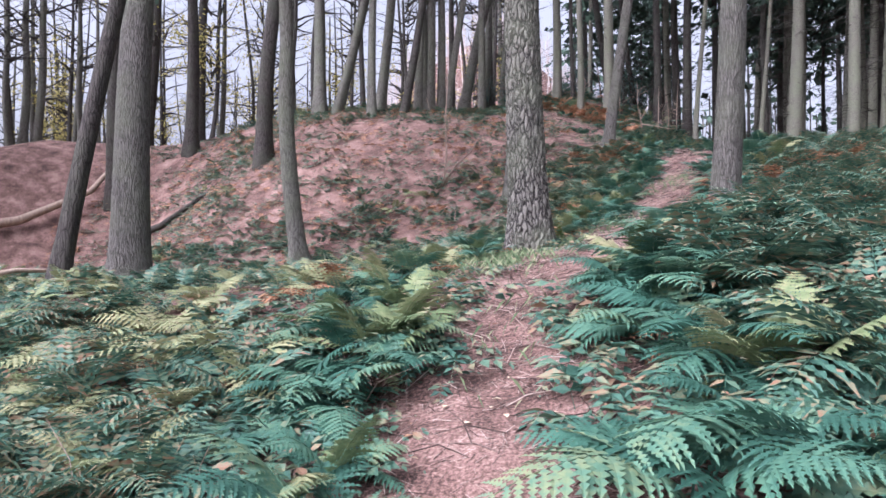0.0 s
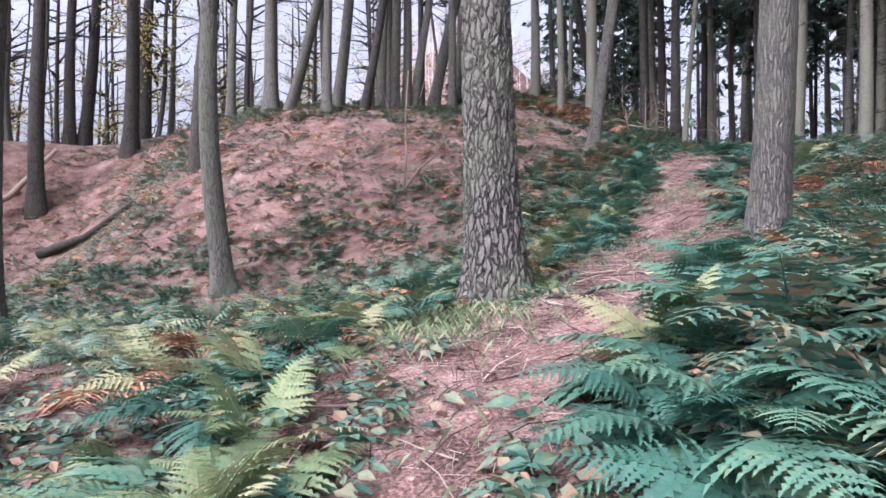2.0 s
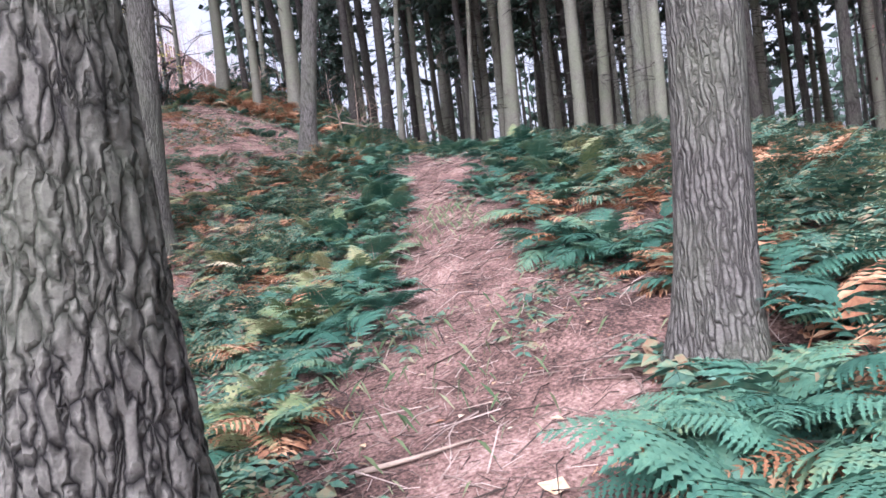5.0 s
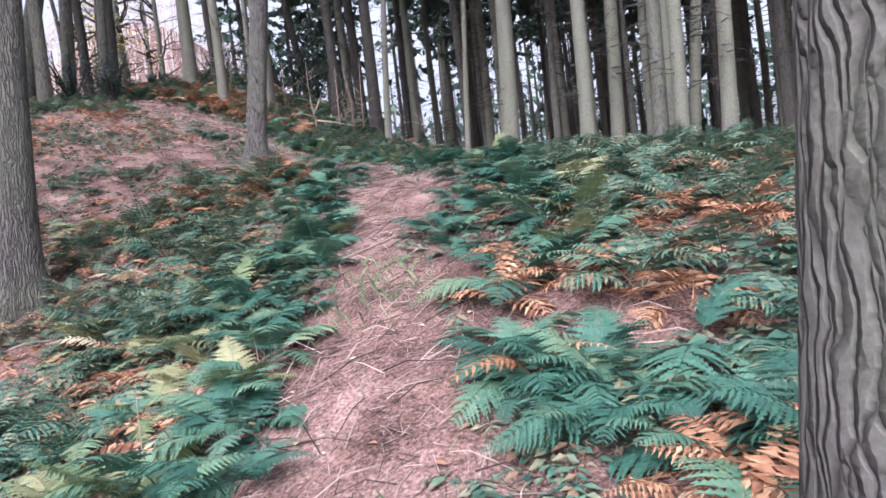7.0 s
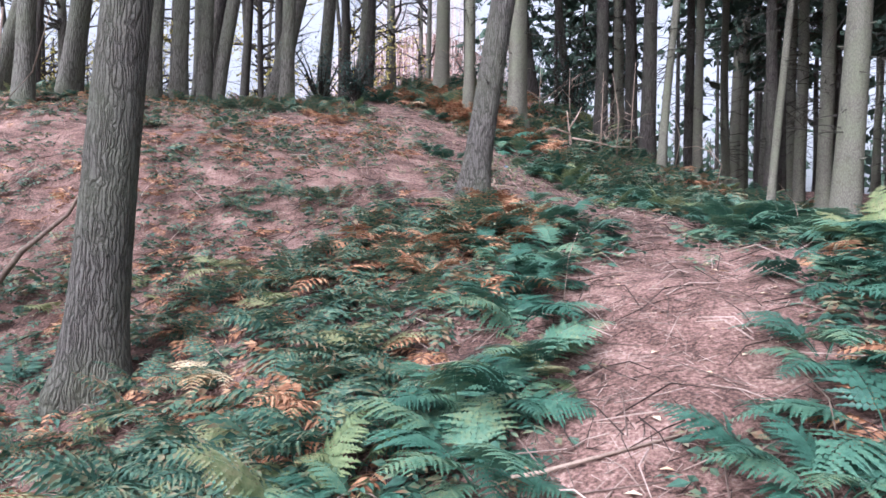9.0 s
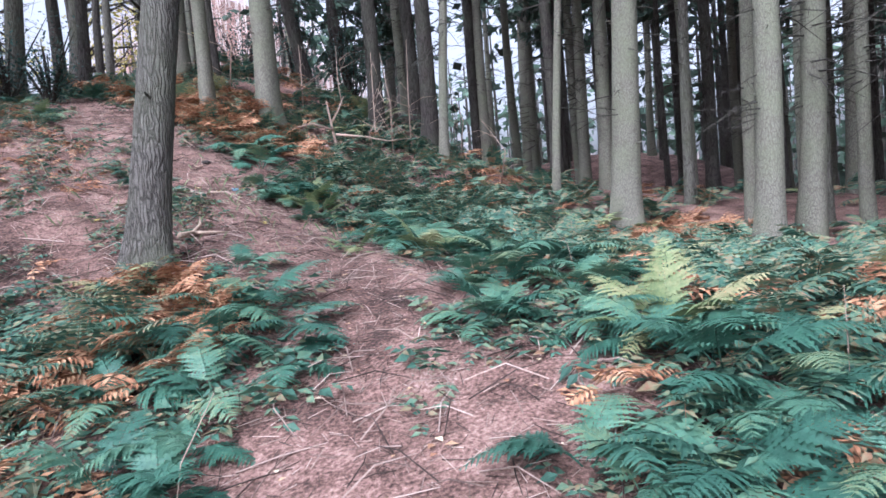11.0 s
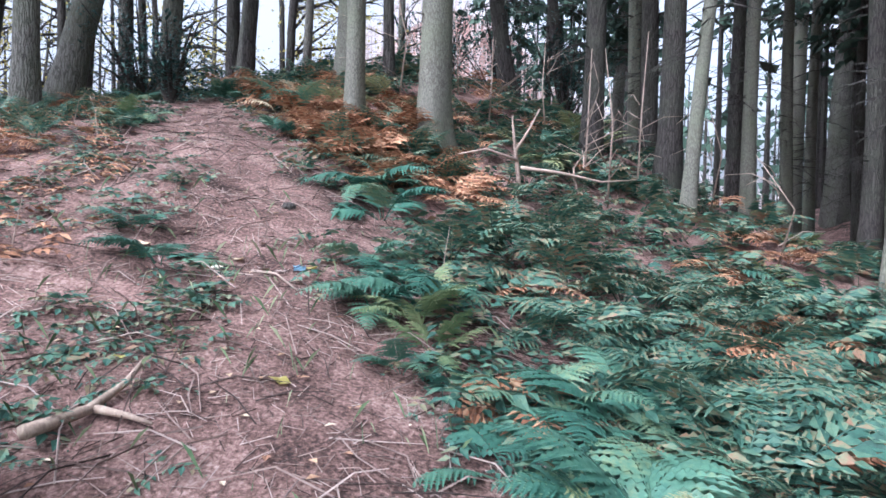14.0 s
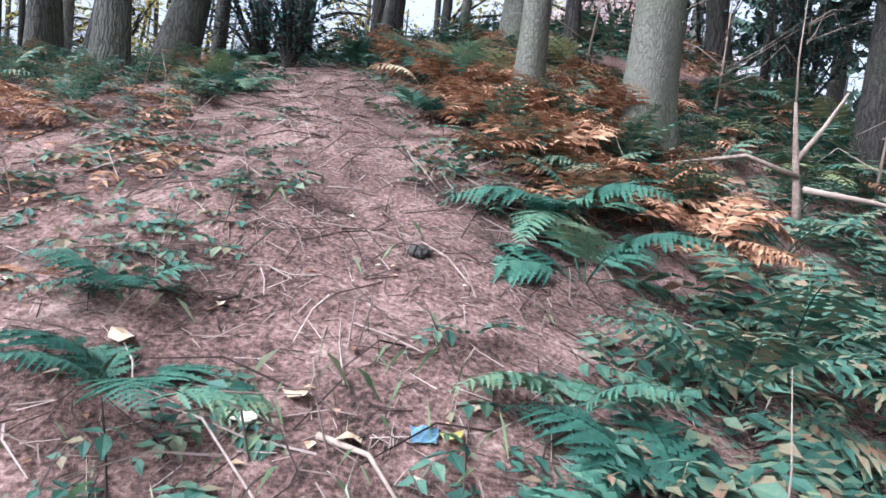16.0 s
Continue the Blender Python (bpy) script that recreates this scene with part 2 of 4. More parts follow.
def ground_z(x, y):
    """Height of the ground sheet itself at a place."""
    i = min(max(int(np.searchsorted(xs, x)) - 1, 0), len(xs) - 2)
    j = min(max(int(np.searchsorted(ys, y)) - 1, 0), len(ys) - 2)
    u, v = (x - xs[i]) / (xs[i + 1] - xs[i]), (y - ys[j]) / (ys[j + 1] - ys[j])
    return float(gh[j, i] * (1 - u) * (1 - v) + gh[j, i + 1] * u * (1 - v) + gh[j + 1, i] * (1 - u) * v + gh[j + 1, i + 1] * u * v)


gf = [(j * w + i, j * w + i + 1, (j + 1) * w + i + 1, (j + 1) * w + i) for j in range(len(ys) - 1) for i in range(w - 1)]
ground = tagged(new("ground", mesh_of("ground", gv, gf, LITTER, True)), "woodland hillside covered in reddish brown needle litter", "ground", kind="structure")

# ---- tubes, twigs and trunks ----
def tube(points, radii, sides=6, verts=None, faces=None, cap=True):
    """A bent tapering tube through the points; adds to verts and faces."""
    verts, faces = ([], []) if verts is None else (verts, faces)
    pts = [Vector(p) for p in points]
    base = len(verts)
    for i, p in enumerate(pts):
        d = (pts[min(i + 1, len(pts) - 1)] - pts[max(i - 1, 0)]).normalized()
        a = d.cross(Vector((0.3, 0.2, 1)) if abs(d.z) < 0.9 else Vector((1, 0, 0))).normalized()
        b = d.cross(a)
        for k in range(sides):
            an = 2 * math.pi * k / sides
            verts.append(tuple(p + (a * math.cos(an) + b * math.sin(an)) * radii[i]))
    for i in range(len(pts) - 1):
        for k in range(sides):
            n = (k + 1) % sides
            faces.append((base + i * sides + k, base + i * sides + n, base + (i + 1) * sides + n, base + (i + 1) * sides + k))
    if cap:
        faces.append(tuple(base + k for k in range(sides))[::-1])
        faces.append(tuple(base + (len(pts) - 1) * sides + k for k in range(sides)))
    return verts, faces


def smooth_step(u):
    u = min(max(u, 0.0), 1.0)
    return u * u * (3 - 2 * u)


def trunk_mesh(name, height, radius, material, rng, lean=(0, 0), bow=0.0, fine=False, flare=1.5, furrow=0.0):
    """A trunk: flared foot, slow taper, slight bends; near ones carry their furrows as relief."""
    rows_n, sides = ((300, 120) if furrow > 0.03 else (190, 56)) if fine else (26, 12)
    ph = rng.uniform(0, 6)
    verts, faces = [], []
    for j in range(rows_n + 1):
        u = j / rows_n
        z = -0.45 + (height + 0.45) * (u ** 1.7 if fine else u)
        up = max(z, 0) / height
        r = radius * (1 - 0.72 * up) * (1 + (flare - 1) * math.exp(-max(z, 0) / (1.6 * radius)) * 0.8)
        cx = lean[0] * z + bow * math.sin(min(z, 5) / 5 * math.pi) + 0.03 * math.sin(z * 0.7 + ph)
        cy = lean[1] * z + 0.03 * math.cos(z * 0.6 + ph)
        for k in range(sides):
            a = 2 * math.pi * k / sides
            rr = r * (1 + 0.05 * math.sin(3 * a + ph + z * 0.3) * (1 + 2.5 * math.exp(-max(z, 0) / 0.25)))
            if furrow and z < 6:
                q = (math.cos(a) * radius * 20 + 3 * ph, math.sin(a) * radius * 20, z * 3.5)
                wv = noise.noise((q[0] * 0.6, q[1] * 0.6, q[2] * 1.3)) * 0.7
                d = noise.voronoi((q[0] + 0.6 * wv, q[1] + 0.6 * wv, q[2] + 0.6 * wv))[0]
                rr += furrow * 0.5 * (smooth_step((d[1] - d[0]) / 0.2) - 0.6 + 0.25 * noise.noise((q[0] * 0.8, q[1] * 0.8, q[2] * 0.8 + 9))) + furrow * 0.25 * noise.noise((q[0] * 3, q[1] * 3, q[2] * 3))
            verts.append((cx + rr * math.cos(a), cy + rr * math.sin(a), z))
    for j in range(rows_n):
        for k in range(sides):
            n = (k + 1) % sides
            faces.append((j * sides + k, j * sides + n, (j + 1) * sides + n, (j + 1) * sides + k))
    faces.append(tuple(rows_n * sides + k for k in range(sides)))
    return mesh_of(name, verts, faces, material, True)


def spray(verts, faces, p, d, size, rng, n=5):
    """A hanging fan of needles or small leaves."""
    d = Vector(d).normalized()
    for _ in range(n):
        s = size * rng.uniform(0.5, 1.1)
        q = Vector((rng.gauss(0, 1), rng.gauss(0, 1), rng.gauss(-0.5, 0.6))).normalized()
        side = d.cross(q)
        if side.length < 0.05:
            continue
        side = side.normalized() * s * 0.22
        o = Vector(p) + q * s * 0.15
        e = o + (q * 0.7 + d * 0.4) * s
        b = len(verts)
        verts += [tuple(o), tuple((o + e) / 2 + side), tuple(e), tuple((o + e) / 2 - side)]
        faces.append((b, b + 1, b + 2, b + 3))


def conifer_crown(name, low, high, reach, rng, whorls=9, per=6):
    limbs, lf, needles, nf = [], [], [], []
    for i in range(whorls):
        u = i / (whorls - 1)
        z = low + (high - low) * u
        for k in range(per):
            a = 2 * math.pi * (k + rng.random()) / per
            r = reach * (1 - 0.85 * u) * rng.uniform(0.7, 1.15)
            d = Vector((math.cos(a), math.sin(a), -0.25 + 0.5 * u))
            o = Vector((0, 0, z + rng.uniform(-0.4, 0.4)))
            tube([o, o + d * r * 0.6, o + d * r + Vector((0, 0, -0.1 * r))], [0.045, 0.025, 0.008], 3, limbs, lf, False)
            for s in range(5):
                f = 0.3 + 0.7 * s / 4
                spray(needles, nf, o + d * r * f, d, 0.7 * (1.2 - 0.5 * f), rng, 4)
    return mesh_of(name + "_limbs", limbs, lf, DARK), mesh_of(name, needles, nf, NEEDLE)


def dead_twigs(name, low, high, reach, rng, n=34):
    v, f = [], []
    for _ in range(n):
        z, a = rng.uniform(low, high), rng.uniform(0, 6.28)
        d = Vector((math.cos(a), math.sin(a), rng.uniform(-0.35, 0.15)))
        r = reach * rng.uniform(0.3, 1)
        o = Vector((0, 0, z))
        e = o + d * r + Vector((0, 0, -0.15 * r))
        tube([o, o + d * r * 0.5, e], [0.016, 0.010, 0.003], 3, v, f, False)
        for _ in range(3):
            g = rng.uniform(0.3, 0.9)
            s = o + d * r * g
            tube([s, s + Vector((rng.gauss(0, 0.3), rng.gauss(0, 0.3), rng.gauss(-0.05, 0.2))) * r * 0.6], [0.006, 0.002], 3, v, f, False)
    return mesh_of(name, v, f, DARK)


def broad_crown(name, low, high, reach, rng, material, limbs_n=9, leaves=34, size=0.16):
    limbs, lf, lv, leaf_f = [], [], [], []
    for i in range(limbs_n):
        a, z = rng.uniform(0, 6.28), rng.uniform(low, high)
        d = Vector((math.cos(a), math.sin(a), rng.uniform(0.1, 0.7)))
        r = reach * rng.uniform(0.5, 1.1)
        o = Vector((0, 0, z))
        pts = [o]
        for s in range(4):
            d = (d + Vector((rng.gauss(0, 0.25), rng.gauss(0, 0.25), rng.gauss(0, 0.15)))).normalized()
            pts.append(pts[-1] + d * r / 4)
        tube(pts, [0.06, 0.045, 0.03, 0.018, 0.006], 4, limbs, lf, False)
        for p in pts[1:]:
            for _ in range(3 if leaves else 2):
                tw = Vector((rng.gauss(0, 1), rng.gauss(0, 1), rng.gauss(0, 0.6))) * 0.45
                tube([p, p + tw], [0.010, 0.003], 3, limbs, lf, False)
                for _ in range(leaves // 3):
                    spray(lv, leaf_f, p + tw * rng.random() + Vector((rng.gauss(0, 0.25), rng.gauss(0, 0.25), rng.gauss(0, 0.25))), tw, size, rng, 1)
    return mesh_of(name + "_limbs", limbs, lf, DARK), (mesh_of(name, lv, leaf_f, material) if lv else None)


rng = random.Random(5)
CROWNS = [conifer_crown("crown", 8.2, 16, 2.0, rng, 8, 6) for _ in range(2)]
HIGH = [broad_crown("high_crown", 8.0, 14, 3.0, rng, NEEDLE, 12, 16, 0.4) for _ in range(2)]
TWIGS = [dead_twigs("dead_twigs", 1.8, 7.5, 1.3, rng) for _ in range(3)]
BARE = [broad_crown("bare_crown", 4.0, 12, 2.6, rng, AUTUMN, 14, 0) for _ in range(2)]
LEAFY = broad_crown("autumn_crown", 2.2, 9, 2.6, rng, AUTUMN, 14, 24, 0.2)


def tree(x, y, radius, lean, material, label, kind, height=16, bow=0.0, fine=False, furrow=0.0, group="", stubs=0):
    r = random.Random(round(x * 100 + y * 7))
    ob = tagged(new("tree"), label, "tree", group)
    ob.matrix_basis = pose(x, y, ground_z(x, y))
    part("trunk", trunk_mesh("trunk", height, radius, material, r, lean, bow, fine, furrow=furrow), ob)
    turn = Matrix(((1, 0, lean[0], 0), (0, 1, lean[1], 0), (0, 0, 1, 0), (0, 0, 0, 1))) @ pose(0, 0, 0, 0, 0, r.uniform(0, 360))
    if kind == "spruce":
        limbs, green = CROWNS[r.randrange(2)]
        part("branchwork", limbs, ob, turn), part("crown", green, ob, turn)
        part("twiggery", TWIGS[r.randrange(3)], ob, turn)
    elif kind == "pine":
        limbs, green = HIGH[r.randrange(2)]
        part("branchwork", limbs, ob, turn), part("crown", green, ob, turn)
    elif kind == "bare":
        part("branchwork", BARE[r.randrange(2)][0], ob, turn)
    for i in range(stubs):
        a, z = r.uniform(0, 6.28), r.uniform(0.8, 4.5)
        d = Vector((math.cos(a), math.sin(a), r.uniform(-0.1, 0.3)))
        o = Vector((lean[0] * z, lean[1] * z, z)) + d * radius * 0.85
        v, f = tube([o, o + d * r.uniform(0.04, 0.16)], [0.014, 0.008], 5)
        part("branch_stub", mesh_of("branch_stub", v, f, material), ob)
    return ob


GREY = "grey-brown deeply furrowed pine trunk standing in needle litter"
SLENDER = "dark slender tree trunk leaning on the wooded slope"
CREST = "slim dark trunk on the crest against the bright sky"
PALE_SPRUCE = "pale green-grey spruce trunk with small branch knots"
THIN = "thin grey spruce stem with dead side twigs"
EDGE = "spruce trunk at the edge of the dark plantation"
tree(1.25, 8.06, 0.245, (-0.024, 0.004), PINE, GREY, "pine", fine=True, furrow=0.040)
tree(3.70, 8.00, 0.176, (0.034, -0.042), RIDGE, GREY, "pine", fine=True, furrow=0.008)
tree(-3.10, 14.60, 0.200, (-0.044, -0.013), FINE, GREY, "pine", fine=True, furrow=0.010, bow=-0.1)
tree(-5.20, 10.85, 0.310, (0.031, 0.015), RIDGE, GREY, "pine", fine=True, furrow=0.014)
tree(-5.42, 9.25, 0.142, (0.138, 0.080), DARK, SLENDER, "pine")
tree(-12.51, 24.99, 0.270, (0.001, 0.001), DARK, SLENDER, "pine")
tree(-10.46, 27.65, 0.300, (0.001, 0.000), DARK, SLENDER, "pine")
tree(-5.48, 20.48, 0.280, (0.069, 0.018), DARK, SLENDER, "pine", bow=-0.12)
tree(-13.85, 30.83, 0.277, (0.060, 0.031), DARK, SLENDER, "bare")
tree(-14.34, 30.54, 0.249, (0.010, 0.005), DARK, SLENDER, "bare")
tree(-11.75, 31.83, 0.305, (0.033, 0.014), DARK, SLENDER, "bare")
tree(-6.23, 26.23, 0.171, (0.028, 0.008), FINE, CREST, "bare")
tree(-4.20, 23.98, 0.247, (-0.022, -0.005), FINE, CREST, "bare")
tree(-3.55, 23.51, 0.203, (0.245, 0.048), FINE, CREST, "bare")
tree(-1.93, 22.95, 0.195, (0.112, 0.013), FINE, CREST, "bare")
tree(-0.52, 23.37, 0.163, (0.044, 0.002), FINE, CREST, "bare")
tree(-0.10, 23.44, 0.163, (0.035, 0.001), FINE, CREST, "bare")
tree(0.58, 23.85, 0.148, (0.142, -0.001), FINE, CREST, "bare")
tree(1.87, 24.25, 0.151, (0.018, -0.001), FINE, CREST, "bare")
tree(5.46, 27.28, 0.198, (-0.006, 0.001), SPRUCE, PALE_SPRUCE, "spruce")
tree(6.15, 27.42, 0.100, (-0.004, 0.001), DARK, EDGE, "bare")
tree(5.12, 18.15, 0.165, (0.135, -0.004), RIDGE, GREY, "pine", fine=True, furrow=0.010, stubs=9)
tree(1.93, 15.45, 0.200, (0.075, 0.023), RIDGE, GREY, "pine", fine=True, furrow=0.010, stubs=9)
tree(6.89, 24.48, 0.215, (0.008, -0.000), SPRUCE, PALE_SPRUCE, "spruce", fine=True, furrow=0.004, stubs=12)
tree(5.86, 24.69, 0.132, (-0.009, -0.001), SPRUCE, PALE_SPRUCE, "spruce", stubs=6)
tree(10.63, 25.26, 0.106, (0.071, -0.027), SPRUCE, THIN, "spruce")
tree(10.89, 26.79, 0.210, (0.020, -0.010), DARK, EDGE, "spruce")
tree(12.39, 23.63, 0.089, (0.060, -0.038), SPRUCE, THIN, "spruce")
tree(12.35, 21.35, 0.250, (0.034, -0.028), SPRUCE, PALE_SPRUCE, "spruce", fine=True, furrow=0.004, stubs=12)
tree(12.60, 18.70, 0.190, (0.022, -0.019), SPRUCE, PALE_SPRUCE, "spruce", stubs=6)
tree(13.61, 16.92, 0.165, (0.018, -0.021), SPRUCE, EDGE, "spruce")
tree(13.76, 17.69, 0.185, (0.034, -0.038), FINE, EDGE, "spruce")
tree(14.06, 17.52, 0.213, (0.019, -0.021), SPRUCE, EDGE, "spruce")
tree(13.85, 19.11, 0.185, (0.036, -0.043), SPRUCE, EDGE, "spruce")
tree(1.30, 26.20, 0.230, (0.209, 0.032), FINE, CREST, "pine")
tree(-2.07, 21.93, 0.155, (0.004, 0.002), FINE, CREST, "pine")
tree(-1.00, 22.45, 0.153, (0.163, 0.064), DARK, CREST, "bare")
tree(0.32, 23.68, 0.162, (0.012, 0.003), FINE, CREST, "bare")
tree(-0.51, 26.89, 0.167, (0.093, 0.074), DARK, CREST, "bare")
tree(-0.29, 25.79, 0.188, (-0.020, -0.018), FINE, CREST, "bare")
tree(3.28, 28.88, 0.167, (0.039, 0.012), FINE, CREST, "bare")
tree(2.81, 29.77, 0.150, (-0.033, -0.010), DARK, CREST, "bare")
tree(-0.13, 29.54, 0.139, (0.014, 0.008), DARK, CREST, "bare")
tree(0.91, 28.98, 0.150, (0.006, 0.003), DARK, CREST, "bare")
tree(8.62, 30.19, 0.193, (-0.125, 0.022), DARK, EDGE, "spruce")
tree(10.09, 30.84, 0.151, (-0.108, 0.031), DARK, EDGE, "spruce")
tree(3.48, 28.23, 0.128, (0.024, 0.006), DARK, CREST, "bare")
tree(14.74, 16.64, 0.182, (0.034, -0.016), SPRUCE, "pale green-grey spruce trunk with small branch knots", "spruce")
tree(14.94, 21.07, 0.152, (0.015, -0.005), SPRUCE, "spruce trunk at the edge of the dark plantation", "spruce")
tree(21.82, 38.77, 0.405, (0.030, -0.009), FINE, "spruce trunk at the edge of the dark plantation", "spruce")
tree(20.45, 39.21, 0.347, (0.024, -0.008), SPRUCE, "spruce trunk at the edge of the dark plantation", "spruce")
tree(14.38, 41.14, 0.347, (0.019, -0.006), FINE, "spruce trunk at the edge of the dark plantation", "spruce")
tree(26.14, 37.37, 0.188, (0.035, -0.011), SPRUCE, "spruce trunk at the edge of the dark plantation", "spruce")
tree(15.32, 23.11, 0.122, (0.031, -0.010), FINE, "spruce trunk at the edge of the dark plantation", "spruce")
tree(15.00, 20.07, 0.102, (0.010, -0.003), SPRUCE, "spruce trunk at the edge of the dark plantation", "spruce")
tree(15.22, 19.83, 0.082, (0.001, -0.000), FINE, "spruce trunk at the edge of the dark plantation", "spruce")
tree(15.01, 19.05, 0.108, (0.020, -0.006), SPRUCE, "spruce trunk at the edge of the dark plantation", "spruce")
tree(14.58, 17.47, 0.141, (0.096, -0.046), SPRUCE, "spruce trunk at the edge of the dark plantation", "spruce")

# ---- the plantation and the wood on the crest ----
def spruce_kind(i):
    r = random.Random(40 + i)
    rad = (0.10, 0.15, 0.19)[i]
    ob = tagged(new("spruce"), "dark slender spruce with dead lower twigs in dense plantation", "tree", "plantation spruces")
    part("trunk", trunk_mesh("trunk", 17, rad, DARK if i != 1 else SPRUCE, r, (r.uniform(-0.02, 0.02), 0)), ob)
    part("branchwork", CROWNS[i % 2][0], ob), part("crown", CROWNS[i % 2][1], ob), part("twiggery", TWIGS[i], ob)
    return ob


def slim_kind(i):
    r = random.Random(60 + i)
    ob = tagged(new("slim_tree"), "slim bare-limbed tree on the wooded crest against the sky", "tree", "trees on the crest")
    part("trunk", trunk_mesh("trunk", 14, (0.13, 0.17, 0.11)[i], (DARK, FINE, DARK)[i], r, (r.uniform(-0.08, 0.12), 0.02), 0.15), ob)
    part("branchwork", BARE[i % 2][0], ob)
    if i == 2:
        part("leaves", LEAFY[1], ob), part("branchwork", LEAFY[0], ob)
    return ob


PLACED = [tuple(o.location[:2]) for o in scene.objects if o.name.startswith("tree")]


def scatter(kinds, spots, rr):
    used = [False] * len(kinds)
    for x, y, k in spots:
        if any((x - a) ** 2 + (y - b) ** 2 < 1.2 for a, b in PLACED):
            continue
        s = rr.uniform(0.85, 1.2)
        m = pose(x, y, ground_z(x, y) - 0.1, 0, 0, rr.uniform(0, 360)) @ Matrix.Diagonal((s, s, s, 1))
        if used[k]:
            copy_thing(kinds[k], m)
        else:
            kinds[k].matrix_basis, used[k] = m, True
    

rr = random.Random(11)
spots = []
for i in range(26):
    for j in range(26):
        x, y = 8 + i * 1.9 + rr.uniform(-0.7, 0.7), 6 + j * 2.0 + rr.uniform(-0.7, 0.7)
        deep = (y > 24.5 + 0.12 * (x - 8) and x > 8.5) or (x > 17.5 and y > 9)
        if deep and x < 32 and y < 41 and rr.random() < (0.68 if y < 34 and x < 25 else 0.4):
            spots.append((x, y, rr.randrange(3)))
scatter([spruce_kind(i) for i in range(3)], spots, rr)
spots = []
for i in range(22):
    for j in range(12):
        x, y = -38 + i * 2.2 + rr.uniform(-1, 1), 25 + j * 2.5 + rr.uniform(-1, 1)
        if y > 27.5 - 0.0 * x and x < 8 and rr.random() < 0.42:
            spots.append((x, y, 2 if rr.random() < (0.3 if x < -8 else 0.04) else rr.randrange(2)))
for i in range(70):
    x, y = rr.uniform(-34, -14), rr.uniform(8, 30)
    spots.append((x, y, rr.choice((0, 1, 0, 2))))
scatter([slim_kind(i) for i in range(3)], spots, rr)

# joined far stand of spruces round the edge of the plantation
sv, sf, nv, nf = [], [], [], []
for _ in range(560):
    x, y = rr.uniform(10, 75), rr.uniform(-8, 80)
    if not 33 < math.hypot(x - 6, y - 10) < 70 or (x < 22 and y > 45 and rr.random() < 0.5):
        continue
    z, h = float(lie(x, y)), rr.uniform(14, 19)
    tube([(x, y, z - 0.3), (x, y, z + h)], [rr.uniform(0.12, 0.24), 0.04], 5, sv, sf, False)
    for _ in range(32):
        u = rr.random()
        a, r = rr.uniform(0, 6.28), 2.3 * (1 - 0.8 * u) * rr.random() ** 0.5
        spray(nv, nf, (x + r * math.cos(a), y + r * math.sin(a), z + 4.5 + (h - 4.5) * u), (math.cos(a), math.sin(a), -0.3), 1.3, rr, 1)
for _ in range(260):
    x, y = rr.uniform(-75, 6), rr.uniform(4, 85)
    if not 40 < math.hypot(x, y - 6) < 80:
        continue
    z, h, l = float(lie(x, y)), rr.uniform(11, 16), rr.uniform(-0.1, 0.1)
    tube([(x, y, z - 0.3), (x + l * h * 0.5, y, z + h * 0.5), (x + l * h, y, z + h)], [rr.uniform(0.12, 0.2), 0.11, 0.03], 5, sv, sf, False)
    for _ in range(9):
        q = rr.uniform(0.2, 0.95)
        o = (x + l * h * q, y, z + h * q)
        tube([o, (o[0] + rr.gauss(0, 1.3), o[1] + rr.gauss(0, 1.3), o[2] + rr.uniform(0.3, 1.8))], [0.05, 0.01], 3, sv, sf, False)
tagged(new("distant_trunks", mesh_of("distant_trunks", sv, sf, DARK)), "dark trunks of the wood standing far off", "woodland", kind="stuff")
tagged(new("distant_foliage", mesh_of("distant_foliage", nv, nf, NEEDLE)), "dark needle foliage of the far spruces", "woodland", kind="stuff")

# far wood on the hill beyond the valley, its haze put into the colour
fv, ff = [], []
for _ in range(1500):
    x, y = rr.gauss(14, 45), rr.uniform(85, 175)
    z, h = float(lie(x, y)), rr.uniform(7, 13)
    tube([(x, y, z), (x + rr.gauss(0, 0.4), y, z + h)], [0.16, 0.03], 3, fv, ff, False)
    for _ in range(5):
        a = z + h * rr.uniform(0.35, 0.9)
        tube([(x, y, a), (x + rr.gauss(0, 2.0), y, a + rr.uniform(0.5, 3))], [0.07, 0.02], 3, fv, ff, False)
tagged(new("far_wood", mesh_of("far_wood", fv, ff, HAZED_WOOD)), "bare winter wood on the far hillside, paled as by haze", "woodland", kind="stuff")

# ---- ferns ----
TRACK = [(-0.2, -3), (0.1, 1), (0.2, 2.9), (0.5, 4.2), (0.85, 5.85), (1.7, 7.2), (2.5, 8.5), (3.4, 9.6), (4.05, 11.1), (4.6, 12.4), (5.15, 13.3), (5.65, 14.3), (6.15, 15.4), (6.7, 16.7), (6.25, 18.7), (5.95, 19.9), (5.7, 20.9), (5.35, 22.2), (4.85, 22.9), (3.8, 25)]


def off_track(x, y):
    """Signed distance from the trodden line: positive to its right."""
    best, sign = 1e9, 1
    for (ax, ay), (bx, by) in zip(TRACK, TRACK[1:]):
        dx, dy = bx - ax, by - ay
        u = min(max(((x - ax) * dx + (y - ay) * dy) / (dx * dx + dy * dy), 0), 1)
        qx, qy = ax + u * dx, ay + u * dy
        d = math.hypot(x - qx, y - qy)
        if d < best:
            best, sign = d, (1 if dx * (y - ay) - dy * (x - ax) < 0 else -1)
    return best * sign


